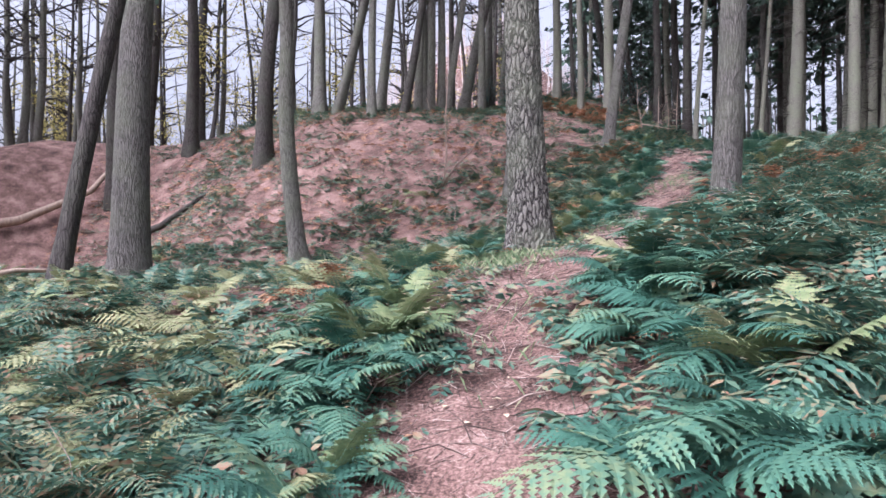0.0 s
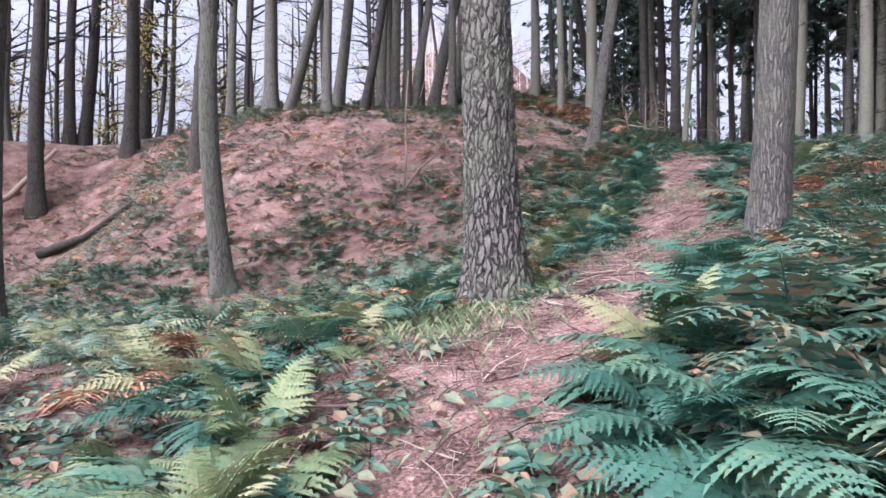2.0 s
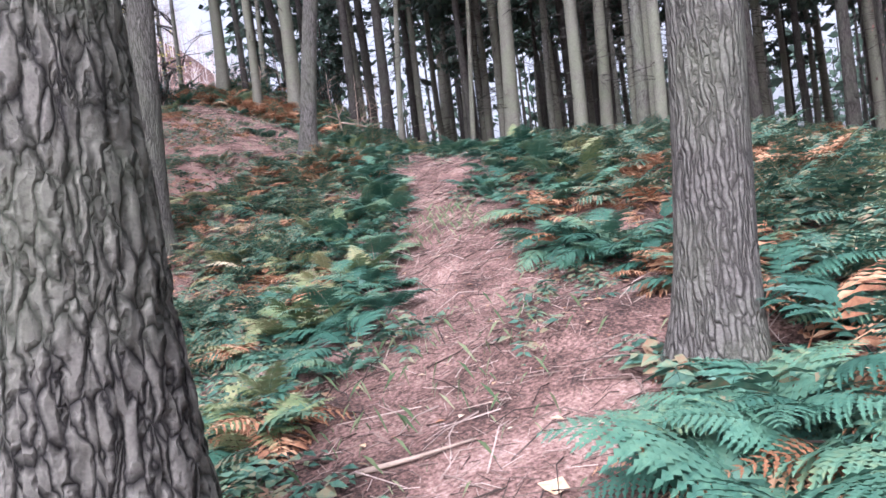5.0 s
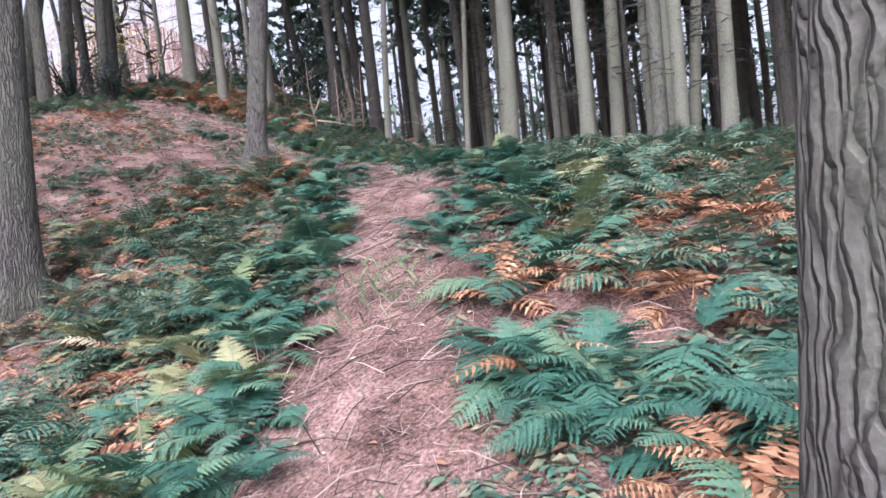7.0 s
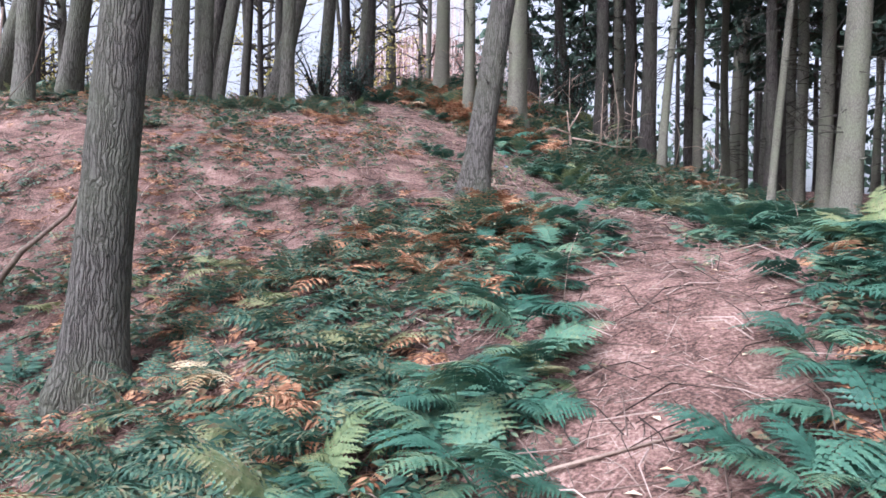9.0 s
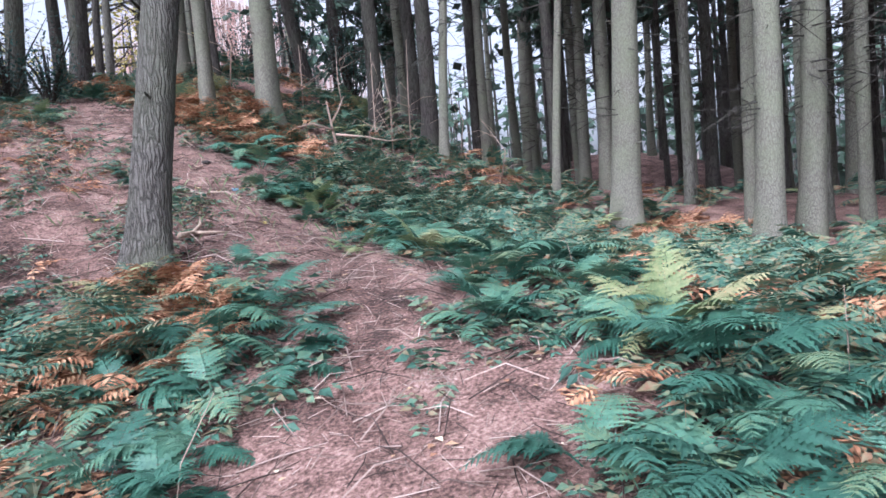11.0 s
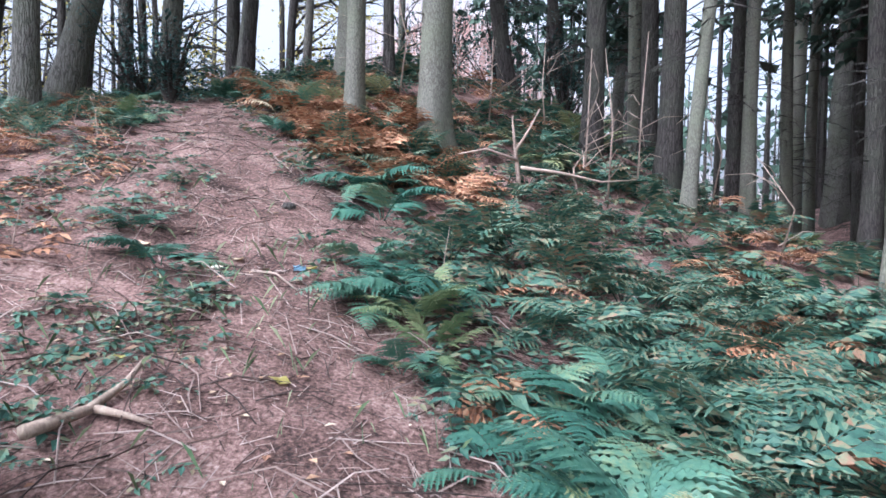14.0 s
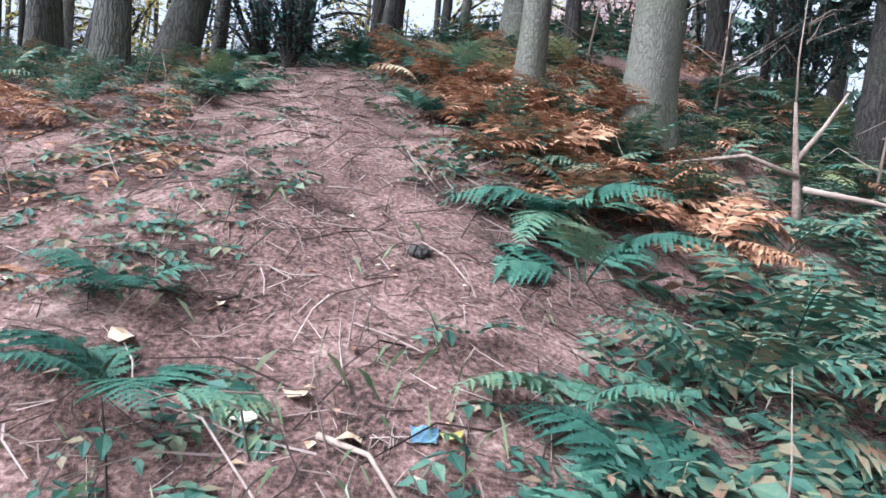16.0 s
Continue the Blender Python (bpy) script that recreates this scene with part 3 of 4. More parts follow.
def frond(L, width, pairs, lobes, droop, rng, curl=0.0):
    """One frond: a bent midrib with tapering leaflets in two rows, each cut into lobes."""
    v, f = [], []

    def at(s):
        return Vector((L * (0.92 * s - 0.08 * s * s), 0.03 * L * math.sin(3 * s + curl), L * (0.62 * s - droop * s * s)))
    mid = [at(s / 6) for s in range(7)]
    if lobes > 1:
        tube(mid, [0.0045 * (1 - 0.8 * s / 6) * (L / 0.6) for s in range(7)], 3, v, f, False)
    else:
        for p, q in zip(mid[::2], mid[2::2]):
            b = len(v)
            v += [tuple(p), tuple(p + Vector((0, 0.006, 0))), tuple(q)]
            f.append((b, b + 1, b + 2))
    for i in range(pairs):
        s = 0.24 + 0.74 * i / (pairs - 1)
        o, d = at(s), (at(s + 0.02) - at(s - 0.02)).normalized()
        u = (s - 0.24) / 0.76
        ln = width * L * min(1.0, 0.55 + 2.2 * u) * (1 - u) ** 0.75 + 0.012
        for side in (1, -1):
            lat = Vector((0, side, 0))
            a = (lat * 0.9 + d * 0.42 + Vector((0, 0, rng.uniform(-0.25, 0.12)))).normalized()
            l2 = ln * rng.uniform(0.85, 1.1)
            nrm = a.cross(d).normalized()
            across = nrm.cross(a).normalized()
            if lobes < 2:
                b, wd = len(v), l2 * (0.06 + 0.9 / pairs) + 0.004
                tip = o + a * l2 + Vector((0, 0, -0.2 * l2))
                v += [tuple(o), tuple(o + a * l2 * 0.4 + across * wd), tuple(tip), tuple(o + a * l2 * 0.4 - across * wd)]
                f.append((b, b + 1, b + 2, b + 3))
                continue
            seg, ww0 = l2 / lobes, l2 * 0.17 + 0.004
            for k in range(lobes):
                g = k / lobes
                root = o + a * l2 * g + Vector((0, 0, -0.2 * l2 * g * g))
                end = o + a * l2 * (g + 1.3 / lobes) + Vector((0, 0, -0.2 * l2 * (g + 1.3 / lobes) ** 2))
                ww = ww0 * (1 - g) ** 0.85 * (0.6 if k == 0 else 1)
                for sgn in (1, -1):
                    b = len(v)
                    out = root + across * sgn * ww + a * (seg * 0.35 + ww * 0.55)
                    v += [tuple(root), tuple(out), tuple(end)]
                    f.append((b, b + 1, b + 2))
    return v, f


rf = random.Random(21)
FRONDS = []
for mat_f, n in ((FERN, 5), (YELLOW, 2)):
    FRONDS.append([mesh_of("frond", *frond(0.62 * rf.uniform(0.85, 1.15), rf.uniform(0.24, 0.34), 19, 6, rf.uniform(0.35, 0.8), rf, rf.uniform(0, 6)), mat_f) for _ in range(n)])


def bare(y):
    """Half the width of the trodden litter to the left and to the right of the line at that distance up the slope."""
    marks = ((-3, 0.6, 0.5), (3.5, 0.75, 0.6), (5.0, 0.95, 0.8), (6.2, 1.1, 0.85), (8.0, 1.1, 1.0), (9.5, 0.9, 0.8), (11.0, 0.55, 0.5), (12.5, 0.5, 0.4), (14.0, 0.5, 0.5), (16.0, 0.4, 0.45), (17.5, 0.5, 0.5), (19.0, 1.3, 0.45), (21.0, 1.4, 0.5), (23.0, 0.8, 0.4), (30.0, 0.4, 0.4))
    return [float(np.interp(y, [m[0] for m in marks], [m[i] for m in marks])) for i in (1, 2)]


def fern_density(x, y):
    """Ferns to the square metre and the share of yellow and of rust ones."""
    d = off_track(x, y)
    left, right = bare(y)
    if -left < d < right:
        return (0.5 if abs(d) > 0.45 and 6 < y < 22 else 0.0), 0.1, 0.1
    if d < 0:
        if y < 7.0:
            return 7.5, 0.42, 0.05
        if y < 12.5:
            return (8.0 if x > -5 else 5.0), 0.24, 0.12
        if y < 17.2:
            return (8.5 if d > -3.4 else 5.5), 0.08, 0.14
        if y < 21.5:
            return (2.0 if x < 3.6 else 0.8), 0.05, 0.12
        return (4.2 if y > 22.6 else 1.6), 0.05, (0.3 if y > 23.5 else 0.08)
    if y < 8.5:
        return 9.0, 0.04, 0.06
    if y < 17:
        return (7.0 if d > right + 0.2 else 4.0), 0.04, 0.26
    if math.hypot(x - 9.5, y - 18.5) < 0.8 or math.hypot(x - 7.3, y - 17.0) < 0.8:
        return 0.6, 0.05, 0.2
    if y < 23.5:
        return (4.6 if d > right + 0.2 and x < 10.5 else 2.0), 0.04, 0.12
    return (2.6 if y < 27 else 0.8), 0.08, 0.45


LEGS = [(p[1][0], p[1][1]) for p in PATH]
near, wide, dead = [], [], []
for _ in range(32000):
    x, y = rf.uniform(-9, 18), rf.uniform(-2.5, 30)
    dens, yel, rust = fern_density(x, y)
    area = 27 * 32.5
    if rf.random() > dens * area / 32000:
        continue
    if min((x - a) ** 2 + (y - b) ** 2 for a, b in LEGS) < (0.3 if y < 6 else 0.13):
        continue
    if any((x - a) ** 2 + (y - b) ** 2 < 0.09 for a, b in PLACED):
        continue
    patch = noise.noise((x * 0.55, y * 0.55, 9.0))
    if x > 14 and rf.random() < 0.5:
        continue
    if patch < (0.05 if 17.5 < y < 22.6 and x < 4 else -0.35) and dens < 4:
        continue
    q = rf.random()
    if q < rust:
        if abs(off_track(x, y)) > 0.9:
            dead.append((x, y))
    else:
        d = off_track(x, y)
        wide.append((x, y, q < rust + yel, min(abs(d) + 0.6, min(math.hypot(x - a, y - b - 0.8) for a, b in LEGS))))


def fern_size(x, y):
    d = off_track(x, y)
    if y < 6.0:
        return 1.4 if d > 0 else 1.15
    if d > 0:
        return 0.85 if y > 9 and abs(d) < 0.9 else (1.0 if 8.5 < y < 17 else 1.2)
    return 0.95 if d > -3 and y < 18 else 0.75


wide.sort(key=lambda p: p[3])
near, middle, wide = wide[:300], wide[300:1350], wide[1350:]
for x, y, yel, _ in near:
    ob = tagged(new("fern"), "yellowing fern with arching lacy fronds on leaf litter" if yel else "green fern with arching lacy fronds on leaf litter", "fern", "ferns beside the path")
    s = fern_size(x, y) * rf.uniform(0.75, 1.25)
    ob.matrix_basis = pose(x, y, ground_z(x, y) - 0.03, rf.uniform(-8, 8), rf.uniform(-8, 8), rf.uniform(0, 360)) @ Matrix.Diagonal((s, s, s, 1))
    kind = FRONDS[1 if yel else 0]
    n = rf.randrange(5, 8)
    for i in range(n):
        part("frond", rf.choice(kind), ob, pose(0, 0, 0, rf.uniform(-14, 14), rf.uniform(-40, 12), 360 * i / n + rf.uniform(-20, 20)))


def sheet(name, spots, material, label, drooped, size, pairs=12, lobes=1, fronds=0):
    """Many plants as one joined mass."""
    shapes = [frond(0.62, rf.uniform(0.26, 0.36), pairs, lobes, rf.uniform(*drooped), rf, rf.uniform(0, 6)) for _ in range(5)]
    shapes = [(np.array(v), f) for v, f in shapes]
    verts, faces, base = [], [], 0
    for x, y, *_ in spots:
        s = size * fern_size(x, y) * rf.uniform(0.75, 1.3)
        z = ground_z(x, y) - 0.03
        n = fronds or rf.randrange(5, 8)
        for i in range(n):
            v, f = rf.choice(shapes)
            m = np.array(pose(x, y, z, rf.uniform(-14, 14), rf.uniform(-40, 14), 360 * i / n + rf.uniform(-25, 25)))
            verts.append(v * s @ m[:3, :3].T + m[:3, 3])
            faces += [tuple(k + base for k in q) for q in f]
            base += len(v)
    return tagged(new(name, mesh_of(name, [tuple(p) for p in np.concatenate(verts)], faces, material)), label, "fern", kind="stuff")


sheet("bracken_edge", [w for w in middle if not w[2]], FERN_FAR, "lacy green bracken crowding beside the path", (0.4, 0.8), 1.0, 13, 3)
sheet("yellow_bracken_edge", [w for w in middle if w[2]], YELLOW, "lacy yellowing bracken beside the path", (0.4, 0.8), 1.0, 13, 3)
sheet("bracken", [w for w in wide if not w[2]], FERN_FAR, "dense green bracken covering the slope", (0.4, 0.8), 1.0, 11)
sheet("yellow_bracken", [w for w in wide if w[2]], YELLOW, "yellowing bracken fading among the green ferns", (0.4, 0.8), 1.0)
sheet("dead_bracken", dead, RUST, "dead rust-brown bracken collapsed on the slope", (0.6, 1.1), 0.8, 12, 2)

low = []
for _ in range(22000):
    x, y = rf.uniform(-13, 12), rf.uniform(3, 29)
    d = off_track(x, y)
    if abs(d) < 0.3 or (d > 0 and 5.5 < y < 9 and d < 1.0) or noise.noise((x * 0.8, y * 0.8, 4.0)) + 0.25 * rf.random() < ((-0.22 if d < 0 and y < 18 else -0.06 if d < 0 else 0.05) if abs(d) > 0.9 else 0.2):
        continue
    low.append((x, y))
sheet("low_ferns", low, FERN_FAR, "low dark green ferns and brambles creeping over the litter", (0.5, 1.0), 0.6, 5, fronds=3)
dry = [(rf.uniform(-14, 6), rf.uniform(10, 28)) for _ in range(3600)]
dry = [p for p in dry if off_track(*p) < -1.0 and noise.noise((p[0] * 0.5, p[1] * 0.5, 14.0)) > -0.1]
sheet("rusty_fern_litter", dry, RUST, "crumpled rust-coloured dead ferns on the bank", (0.7, 1.2), 0.6, 6, fronds=4)

tall = []
for cx, cy, spread, n in ((3.6, 6.6, 0.4, 9), (4.6, 8.8, 0.5, 8), (5.2, 16.7, 0.45, 14), (5.6, 16.9, 0.5, 12), (6.3, 23.5, 0.5, 26), (5.5, 24.6, 0.7, 34), (4.6, 25.2, 0.8, 20), (8.1, 10.0, 0.5, 10), (12.6, 20.8, 0.6, 16), (6.6, 10.6, 0.6, 9), (2.0, 24.6, 0.6, 10)):
    tall += [(rf.gauss(cx, spread), rf.gauss(cy, spread)) for _ in range(n)]
sheet("rust_bracken", [p for p in tall if abs(off_track(*p)) > 0.9], RUST, "standing rust-brown bracken clumps by the trunks", (0.4, 0.9), 0.8, 13, 2)

PALE_FROND = ramp_mat("pale_dead_fern", [(0.3, (0.28, 0.18, 0.09)), (0.5, (0.45, 0.34, 0.20)), (0.7, (0.58, 0.50, 0.34))], 3.0, 0.8, 0.0, 30.0, hue=0.4, trans=0.2)
RUST_FROND = ramp_mat("rust_frond", [(0.3, (0.15, 0.065, 0.03)), (0.5, (0.32, 0.155, 0.08)), (0.7, (0.48, 0.29, 0.17))], 3.0, 0.8, 0.0, 30.0, hue=0.4, trans=0.2)
for mat_d, lab, places in ((PALE_FROND, "pale straw-coloured dead fern among green ferns", ((2.9, 14.95), (2.75, 13.6), (10.97, 20.6), (4.95, 24.4), (6.12, 22.5), (6.28, 23.0), (5.0, 25.6), (5.7, 24.0))),
                           (RUST_FROND, "rust-brown drooping dead fern beside the path", ((3.15, 7.1), (3.0, 7.4), (5.5, 10.2), (6.2, 10.5), (4.6, 10.1), (6.1, 23.6), (4.6, 25.2), (6.5, 23.3), (5.3, 24.6), (5.0, 16.9), (5.5, 17.0)))):
    shapes = [mesh_of("frond", *frond(0.6, rf.uniform(0.2, 0.28), 13, 4, rf.uniform(0.7, 1.1), rf, rf.uniform(0, 6)), mat_d) for _ in range(3)]
    for x, y in places:
        ob = tagged(new("dead_fern"), lab, "fern", "dead ferns")
        s = rf.uniform(0.7, 1.05)
        ob.matrix_basis = pose(x, y, ground_z(x, y) - 0.02, 0, 0, rf.uniform(0, 360)) @ Matrix.Diagonal((s, s, s, 1))
        for i in range(4):
            part("frond", rf.choice(shapes), ob, pose(0, 0, 0, rf.uniform(-25, 25), rf.uniform(-45, 0), 90 * i + rf.uniform(-35, 35)))

# ---- litter: twigs, needles, leaves and grass ----
tv, tf, lv, lf, sv, sf = [], [], [], [], [], []
for i in range(150000):
    x, y = rf.uniform(-9, 9.5), rf.uniform(0.5, 26)
    d = abs(off_track(x, y))
    if rf.random() > (0.16 if y < 17 else 0.32) + 0.6 * math.exp(-d / 1.8):
        continue
    ln = rf.uniform(0.04, 0.13) if rf.random() < 0.88 else rf.uniform(0.15, 0.48)
    a, r = rf.uniform(0, 6.28), min(0.0018 + ln * 0.008, 0.0045)
    dx, dy = ln * math.cos(a), ln * math.sin(a)
    z = ground_z(x, y)
    e = (x + dx, y + dy, ground_z(x + dx, y + dy) + 0.008 + rf.uniform(0, 0.12) * ln)
    if ln < 0.14:
        tube([(x, y, z + 0.006), e], [r, r * 0.6], 3, tv, tf, False)
    else:
        tube([(x, y, z + 0.008), (x + dx * 0.5 + rf.gauss(0, 0.07) * ln, y + dy * 0.5 + rf.gauss(0, 0.07) * ln, (z + e[2]) / 2 + rf.uniform(0, 0.2) * ln), e], [r, r * 0.9, r * 0.5], 3, tv, tf, False)
tagged(new("twigs", mesh_of("twigs", tv, tf, TWIG)), "scattered dry twigs and needles on the ground", "twigs", kind="stuff")
for i in range(3500):
    x, y = rf.uniform(-4, 9), rf.uniform(0.5, 25)
    z, s, a = ground_z(x, y) + 0.014, rf.uniform(0.012, 0.035), rf.uniform(0, 6.28)
    c, n = math.cos(a) * s, math.sin(a) * s
    b = len(lv)
    lv += [(x - c, y - n, z), (x + n * 0.6, y - c * 0.6, z + s * 0.35), (x + c, y + n, z + s * 0.1), (x - n * 0.6, y + c * 0.6, z + s * 0.3)]
    lf += [(b, b + 1, b + 2), (b, b + 2, b + 3)]
tagged(new("fallen_leaves", mesh_of("fallen_leaves", lv, lf, LEAF)), "small pale fallen leaves on the litter", "leaves", kind="stuff")
for cx, cy, spread, n in ((0.62, 7.2, 0.34, 1000), (1.55, 7.95, 0.16, 260), (4.6, 12.2, 0.3, 160), (1.0, 4.6, 0.5, 140), (5.6, 19.9, 0.9, 260), (2.9, 9.2, 0.6, 160)):
    for _ in range(n):
        x, y = rf.gauss(cx, spread), rf.gauss(cy, spread)
        z, h, a = ground_z(x, y), rf.uniform(0.03, 0.13), rf.uniform(0, 6.28)
        ex, ey = math.cos(a) * h * 0.8, math.sin(a) * h * 0.8
        b = len(sv)
        sv += [(x - 0.002, y, z), (x + 0.002, y, z), (x + ex * 0.5, y + ey * 0.5, z + h * 0.75), (x + ex, y + ey, z + h)]
        sf += [(b, b + 1, b + 2), (b, b + 2, b + 3)]
tagged(new("grass", mesh_of("grass", sv, sf, GRASS)), "thin pale grass growing at the edge of the path", "grass", kind="stuff")


# ---- fallen branches, sticks and small things ----
def branch(name, pts, r0, material, label, category="branch", sides=8):
    """A bent limb lying on or standing in the ground; points are x, y and height over the ground."""
    p = [(x, y, ground_z(x, y) + h) for x, y, h in pts]
    o = Vector(p[0])
    n = len(p)
    v, f = tube([Vector(q) - o for q in p], [r0 * (1 - 0.65 * i / (n - 1)) for i in range(n)], sides)
    ob = tagged(new(name, mesh_of(name, v, f, material, True)), label, category)
    ob.location = o
    return ob


branch("fallen_stick", [(0.15, 6.75, 0.02), (0.5, 7.0, 0.05), (0.75, 7.3, 0.03), (1.0, 7.55, 0.02)], 0.012, STEM, "thin pale stick lying on the path")
branch("fallen_stick", [(1.06, 7.37, 0.012), (1.2, 7.24, 0.02), (1.36, 7.12, 0.012)], 0.008, WOOD, "short brown stick beside the pine root")
branch("fallen_branch", [(1.8, 7.35, 0.03), (2.0, 7.45, 0.06), (2.2, 7.42, 0.05), (2.42, 7.38, 0.03)], 0.018, DARK, "short dark crooked branch on the path")
branch("fallen_branch", [(2.1, 8.6, 0.015), (2.33, 8.5, 0.02), (2.6, 8.42, 0.012)], 0.014, STEM, "short pale stick lying on needle litter")
branch("rotten_log", [(2.2, 11.2, 0.05), (2.38, 11.18, 0.06), (2.54, 11.18, 0.05)], 0.06, DARK, "short dark rotten log end on the litter", "log")
branch("fallen_stick", [(4.5, 13.2, 0.015), (4.7, 13.16, 0.03), (5.3, 13.14, 0.012)], 0.015, STEM, "pale stick lying across the path")
branch("fallen_stick", [(5.68, 20.5, 0.012), (5.85, 20.45, 0.03), (6.02, 20.3, 0.012)], 0.011, STEM, "thin pale stick lying on needle litter")
branch("fallen_log", [(-16.5, 21.7, 0.3), (-14.8, 22.9, 0.5), (-13.2, 24.6, 0.7), (-12.4, 26.0, 1.4)], 0.20, WOOD, "long pale fallen limb lying down the slope", "log")
branch("fallen_log", [(-11.3, 23.1, 0.12), (-9.6, 22.5, 0.15), (-7.7, 21.7, 0.12)], 0.17, DARK, "dark fallen log half sunk in the bank", "log")
branch("fallen_log", [(-7.6, 9.6, 0.15), (-6.8, 10.4, 0.3), (-6.0, 11.4, 0.35)], 0.06, WOOD, "pale fallen limb leaning on the slope", "log")


def rooted(name, x, y, arms, label, category, material):
    """A stem standing in the ground with its side arms as parts."""
    ob = tagged(new(name), label, category)
    ob.matrix_basis = pose(x, y, ground_z(x, y) - 0.03)
    for nm, pts, r in arms:
        v, f = tube(pts, [r * (1 - 0.7 * i / (len(pts) - 1)) for i in range(len(pts))], 7)
        part(nm, mesh_of(nm, v, f, material, True), ob)
    return ob


rooted("broken_sapling", 7.93, 23.56, [
    ("stem", [(0, 0, 0), (-0.03, 0.02, 0.35), (-0.08, 0.03, 0.72), (-0.11, 0.05, 1.02)], 0.036),
    ("fork", [(-0.07, 0.03, 0.6), (0.08, 0.02, 0.85), (0.2, 0.0, 1.1)], 0.022),
    ("side_branch", [(-0.04, 0.0, 0.5), (-0.4, 0.0, 0.62), (-0.8, 0.1, 0.55), (-1.2, 0.2, 0.35)], 0.02),
    ("side_branch", [(0.0, 0.0, 0.42), (0.5, 0.1, 0.38), (1.0, 0.2, 0.3), (1.5, 0.4, 0.36)], 0.024)],
    "pale broken dead sapling with forked top among ferns", "sapling", STEM)
rooted("forked_branch", 5.5, 18.95, [
    ("limb", [(-0.16, -0.3, 0.03), (-0.05, -0.05, 0.05), (0.02, 0.12, 0.12), (0.03, 0.3, 0.2)], 0.03),
    ("fork", [(-0.04, -0.03, 0.05), (0.14, -0.1, 0.04), (0.25, -0.16, 0.03)], 0.02)],
    "brown forked dead branch lying on the litter", "branch", WOOD)
rooted("bare_sapling", 0.3, 16.9, [
    ("stem", [(0, 0, 0), (0.08, 0, 0.9), (0.05, 0, 1.8), (0.12, 0, 2.9)], 0.03),
    ("branch", [(0.0, 0, 0.1), (0.35, 0, 0.6), (0.75, 0, 0.95), (1.1, 0.1, 1.7)], 0.035),
    ("branch", [(0.06, 0, 1.3), (-0.3, 0, 1.8), (-0.45, 0, 2.4)], 0.014),
    ("branch", [(0.08, 0, 1.9), (0.4, 0, 2.3), (0.55, 0, 2.9)], 0.012)],
    "bare grey sapling with thin crooked branches on the bank", "sapling", STEM)
rs = random.Random(77)
for x, y, h in ((9.2, 24.4, 2.2), (8.7, 23.7, 1.3), (9.1, 25.2, 1.9), (10.0, 25.6, 2.4), (7.8, 26.0, 1.4), (11.6, 24.6, 1.5), (8.8, 26.6, 1.6), (11.4, 26.2, 1.8), (7.4, 27.4, 2.0), (6.4, 26.6, 1.8)):
    arms = [("stem", [(0, 0, 0), (rs.gauss(0, 0.08), rs.gauss(0, 0.08), h * 0.5), (rs.gauss(0, 0.2), rs.gauss(0, 0.2), h)], 0.016)]
    for _ in range(6):
        z = rs.uniform(0.15, 0.8) * h
        e = (rs.gauss(0, 0.45), rs.gauss(0, 0.45), z + rs.uniform(-0.2, 0.5))
        arms.append(("twig", [(0, 0, z), (e[0] * 0.5, e[1] * 0.5, z + 0.2), e], 0.008))
    rooted("dead_bush", x, y, arms, "tangle of thin pale dead stems below the spruces", "bush", STEM)

# tall dry stems among the ferns
for i in range(34):
    while True:
        x, y = rs.uniform(-2, 9), rs.uniform(2.5, 24)
        if 0.5 < abs(off_track(x, y)) < 2.6 and min((x - a) ** 2 + (y - b) ** 2 for a, b in LEGS) > 0.5:
            break
    h, dx, dy = rs.uniform(0.25, 0.6), rs.gauss(0, 0.22), rs.gauss(0, 0.22)
    v, f = tube([(0, 0, -0.03), (dx * 0.3, dy * 0.3, h * 0.6), (dx, dy, h)], [0.004, 0.003, 0.0015], 5)
    st = tagged(new("dry_stem", mesh_of("dry_stem", v, f, STEM)), "thin pale dry stem standing among the ferns", "stem", "dry stems")
    st.location = (x, y, ground_z(x, y))


def lump(name, x, y, size, squash, material, label, category, lift=0.3):
    bm = bmesh.new()
    bmesh.ops.create_icosphere(bm, subdivisions=4, radius=1)
    for v in bm.verts:
        n = v.co.copy()
        v.co = Vector((n.x * size, n.y * size * 0.8, n.z * size * squash)) * (1 + 0.22 * noise.noise(n * 1.7 + Vector((x, y, 0))) + 0.06 * noise.noise(n * 6))
    me = bpy.data.meshes.new(name)
    bm.to_mesh(me)
    bm.free()
    me.materials.append(material)
    me.polygons.foreach_set("use_smooth", [True] * len(me.polygons))
    ob = tagged(new(name, me), label, category)
    ob.matrix_basis = pose(x, y, ground_z(x, y) + size * squash * lift, 0, 0, rs.uniform(0, 360))
    return ob


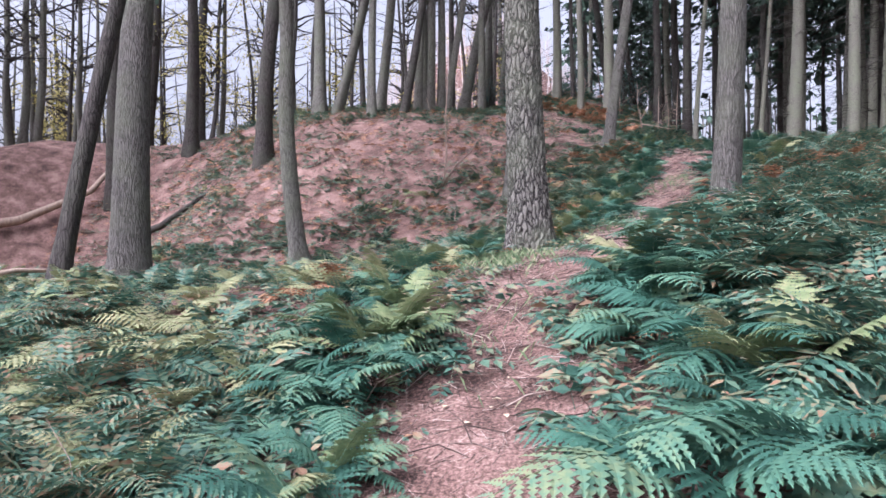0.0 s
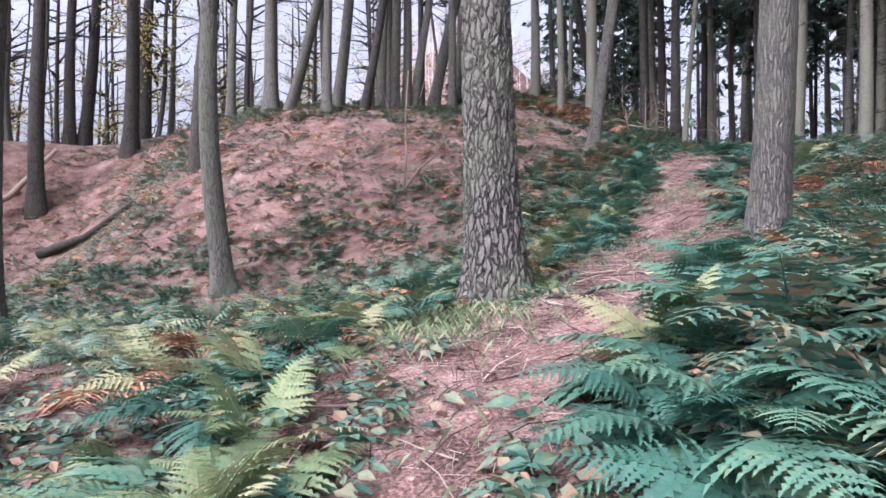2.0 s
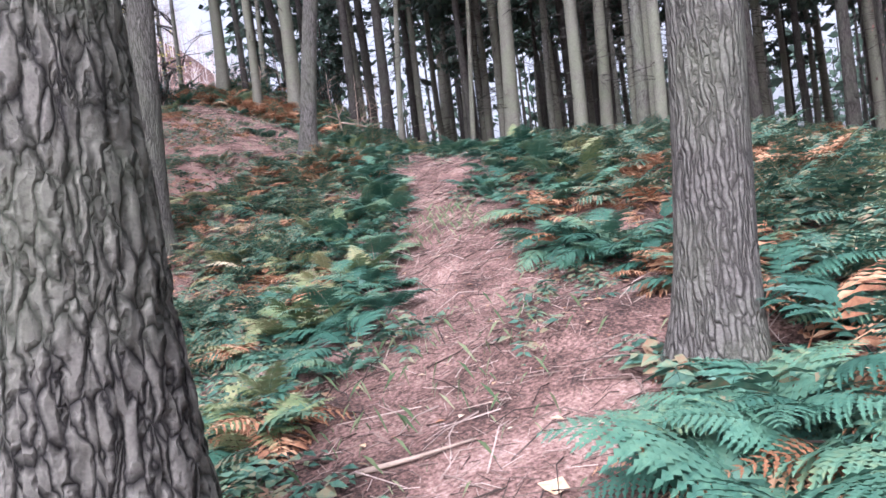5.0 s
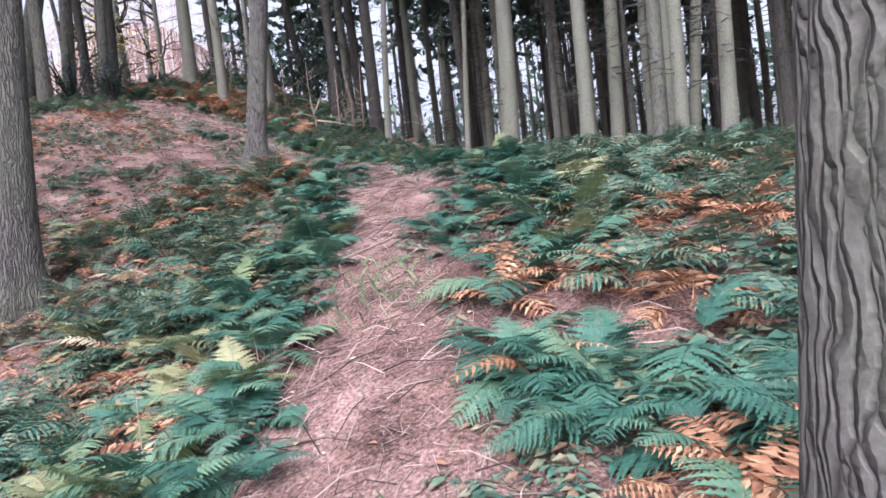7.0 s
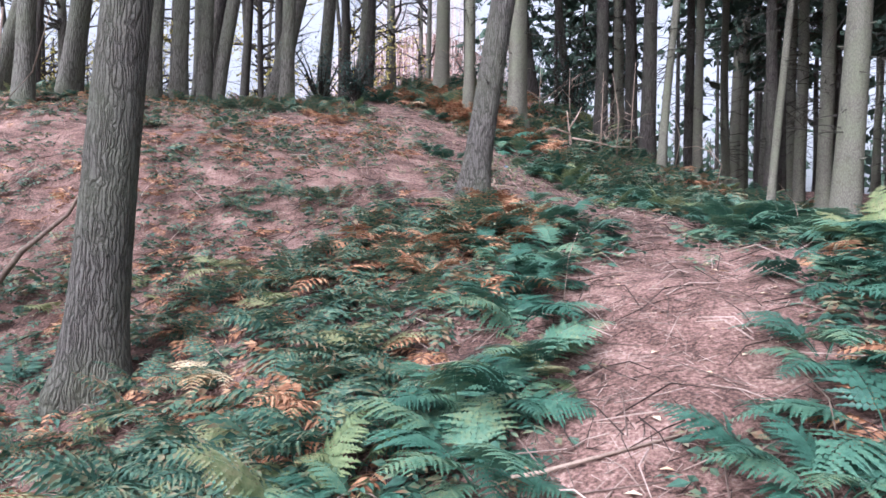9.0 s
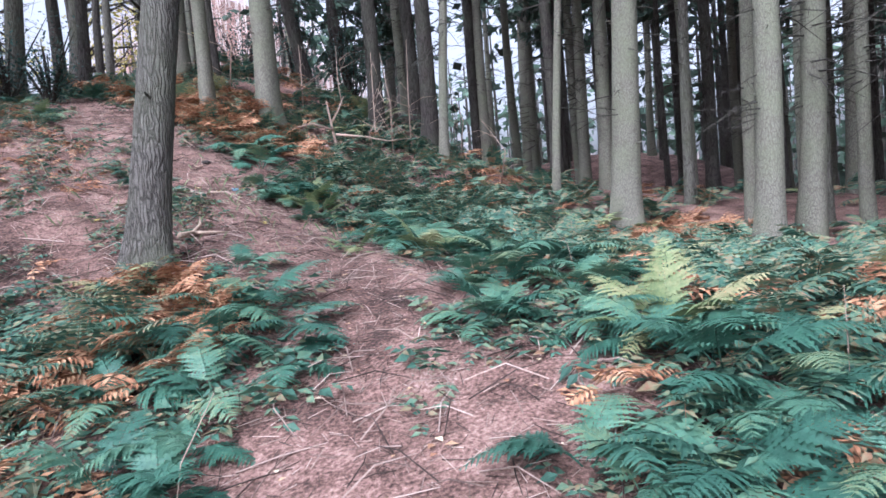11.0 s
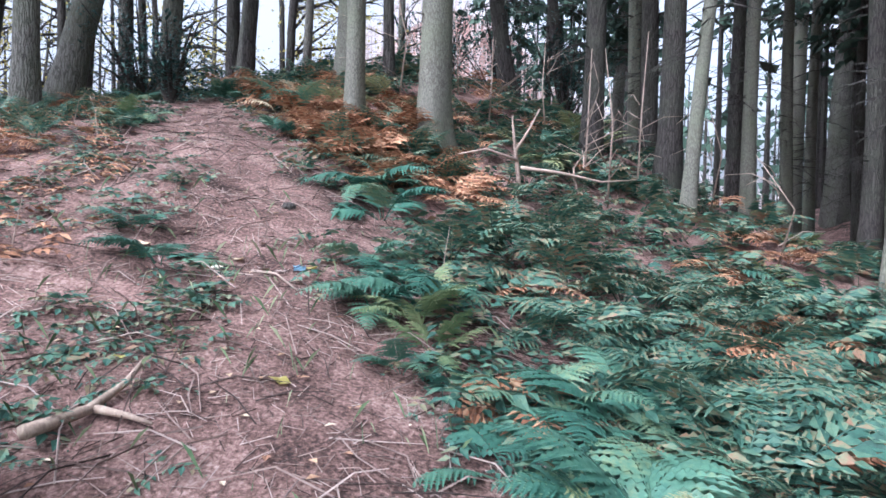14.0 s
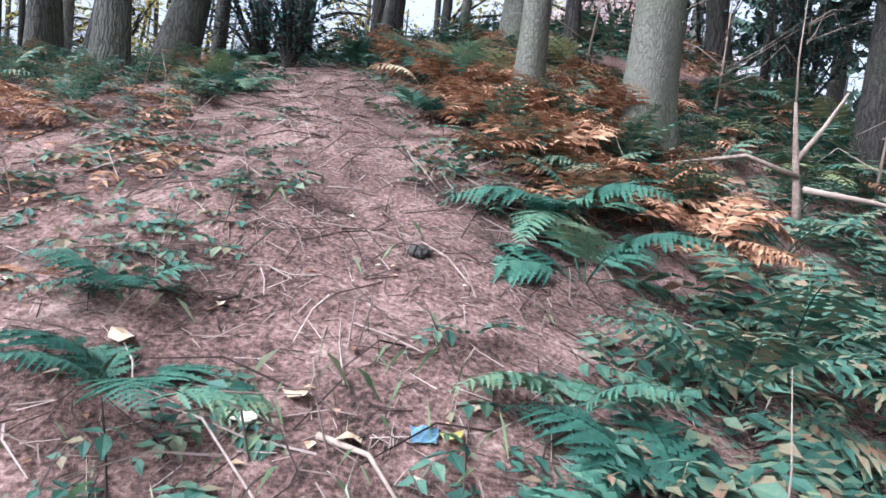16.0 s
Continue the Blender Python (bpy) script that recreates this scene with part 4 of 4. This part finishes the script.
lump("wood_chip", 5.44, 20.51, 0.055, 0.25, PALE, "pale round slice of cut wood on the litter", "wood chip", 0.8)
lump("stone", 5.68, 21.63, 0.06, 0.6, DARK, "small dark rounded stone half buried in litter", "stone")
for i in range(16):
    x, y = rs.uniform(0.8, 3.4), rs.uniform(6.2, 9.4)
    if i > 8:
        x, y = rs.uniform(4.6, 6.4), rs.uniform(18.8, 21.5)
    a, s = rs.uniform(0, 6.28), rs.uniform(0.03, 0.055)
    ring = [(math.cos(k * 1.047) * s * (1.0 if k % 3 else 1.5), math.sin(k * 1.047) * s, 0.3 * s * math.sin(k * 2.0)) for k in range(6)]
    lv1 = [(0, 0, 0.004)] + ring
    me = mesh_of("leaf", lv1, [(0, k + 1, (k + 1) % 6 + 1) for k in range(6)], AUTUMN if i % 3 else LEAF)
    tagged(new("leaf", me), "yellow fallen leaf lying on reddish needles" if i % 3 else "pale brown fallen leaf lying on reddish needles", "leaf", "fallen leaves").matrix_basis = pose(x, y, ground_z(x, y) + 0.02, rs.uniform(-15, 15), rs.uniform(-15, 15), math.degrees(a))

SCRAP = ramp_mat("blue_plastic", [(0.3, (0.06, 0.13, 0.20)), (0.7, (0.22, 0.34, 0.42))], 20.0, 0.4, 0.3, 60.0)
sv2 = [(0.02 * i - 0.04 + 0.006 * rs.gauss(0, 1), 0.018 * j - 0.03, 0.012 + 0.010 * rs.random() + 0.012 * ((i + j) % 2)) for j in range(4) for i in range(5)]
sf2 = [(j * 5 + i, j * 5 + i + 1, j * 5 + i + 6, j * 5 + i + 5) for j in range(3) for i in range(4)]
scrap = tagged(new("plastic_scrap", mesh_of("plastic_scrap", sv2, sf2, SCRAP)), "small crumpled blue plastic scrap on needle litter", "litter scrap")
scrap.matrix_basis = pose(5.97, 20.61, ground_z(5.97, 20.61) + 0.004, 35, 0, 20)
scrap.modifiers.new("thickness", "SOLIDIFY").thickness = 0.002

# moss and grass at the foot of the big pine
mv, mf = [], []
for _ in range(1500):
    a, z = rs.gauss(0.15, 0.5), abs(rs.gauss(0, 0.16))
    r = 0.285 + 0.14 * math.exp(-z / 0.2)
    x, y = 1.25 + r * math.cos(a) - 0.02 * z, 8.06 + r * math.sin(a) - 0.12
    h = rs.uniform(0.03, 0.09)
    o = Vector((x, y, ground_z(x, y) + z))
    e = o + Vector((math.cos(a) * h * 0.6, math.sin(a) * h * 0.6, rs.uniform(-0.4, 0.7) * h))
    b = len(mv)
    mv += [tuple(o), tuple((o + e) / 2 + Vector((0.004, 0.004, 0))), tuple(e)]
    mf.append((b, b + 1, b + 2))
tagged(new("moss", mesh_of("moss", mv, mf, MOSS)), "green moss and grass at the pine foot", "moss", kind="stuff")


# ---- evergreen bushes, beech and yellow-leaved trees ----
def bush(x, y, h, spread, material, label, leaves=1500, size=0.10):
    r = random.Random(round(x * 31 + y * 17))
    ob = tagged(new("bush"), label, "bush")
    ob.matrix_basis = pose(x, y, ground_z(x, y) - 0.05)
    lv, lf, sv, sf = [], [], [], []
    tips = []
    for _ in range(16):
        a, u = r.uniform(0, 6.28), r.uniform(0.2, 1)
        e = Vector((math.cos(a) * spread * u, math.sin(a) * spread * u, h * r.uniform(0.3, 1.0)))
        tube([(0, 0, 0), e * 0.5 + Vector((0, 0, 0.15)), e], [0.03, 0.018, 0.005], 4, sv, sf, False)
        tips.append(e)
    for _ in range(leaves):
        e = r.choice(tips)
        p = e * r.uniform(0.4, 1.05) + Vector((r.gauss(0, 0.16), r.gauss(0, 0.16), r.gauss(0, 0.16))) * spread
        spray(lv, lf, p, e, size, r, 1)
    part("branchwork", mesh_of("branchwork", sv, sf, DARK), ob)
    part("foliage", mesh_of("foliage", lv, lf, material), ob)
    return ob


HB = "dark blue-green holly bush on the crest"
bush(3.3, 25.2, 1.3, 0.8, HOLLY, HB)
bush(2.4, 26.4, 1.9, 1.0, HOLLY, HB)
bush(8.6, 31.5, 2.8, 1.5, HOLLY, HB, 2200, 0.14)
bush(7.2, 32.5, 2.4, 1.4, HOLLY, HB, 1800, 0.14)
bush(9.9, 30.2, 3.2, 1.3, HOLLY, HB, 2000, 0.14)
for x, y in ((15.6, 10.2), (17.2, 12.4), (18.4, 8.6)):
    bt = tagged(new("beech"), "beech with dry red-brown leaves behind the ferns", "tree")
    bt.matrix_basis = pose(x, y, ground_z(x, y) - 0.1)
    part("trunk", trunk_mesh("trunk", 10, 0.12, DARK, rs, (0.03, 0.0)), bt)
    bl, bg = broad_crown("beech_crown", 1.8, 7.5, 2.6, rs, BEECH, 16, 40, 0.14)
    part("branchwork", bl, bt), part("crown", bg, bt)
for x, y in ((-12.5, 33.5), (-9.0, 36.0), (-15.5, 36.5), (-18.5, 32.5), (-6.0, 38.0), (-21.5, 35.0)):
    at = tagged(new("autumn_tree"), "thin tree with yellow-green autumn leaves on the crest", "tree", "yellow-leaved trees")
    at.matrix_basis = pose(x, y, ground_z(x, y) - 0.1, 0, 0, rs.uniform(0, 360))
    part("trunk", trunk_mesh("trunk", 11, 0.13, DARK, rs, (0.02, 0.0)), at)
    part("branchwork", LEAFY[0], at), part("crown", LEAFY[1], at)
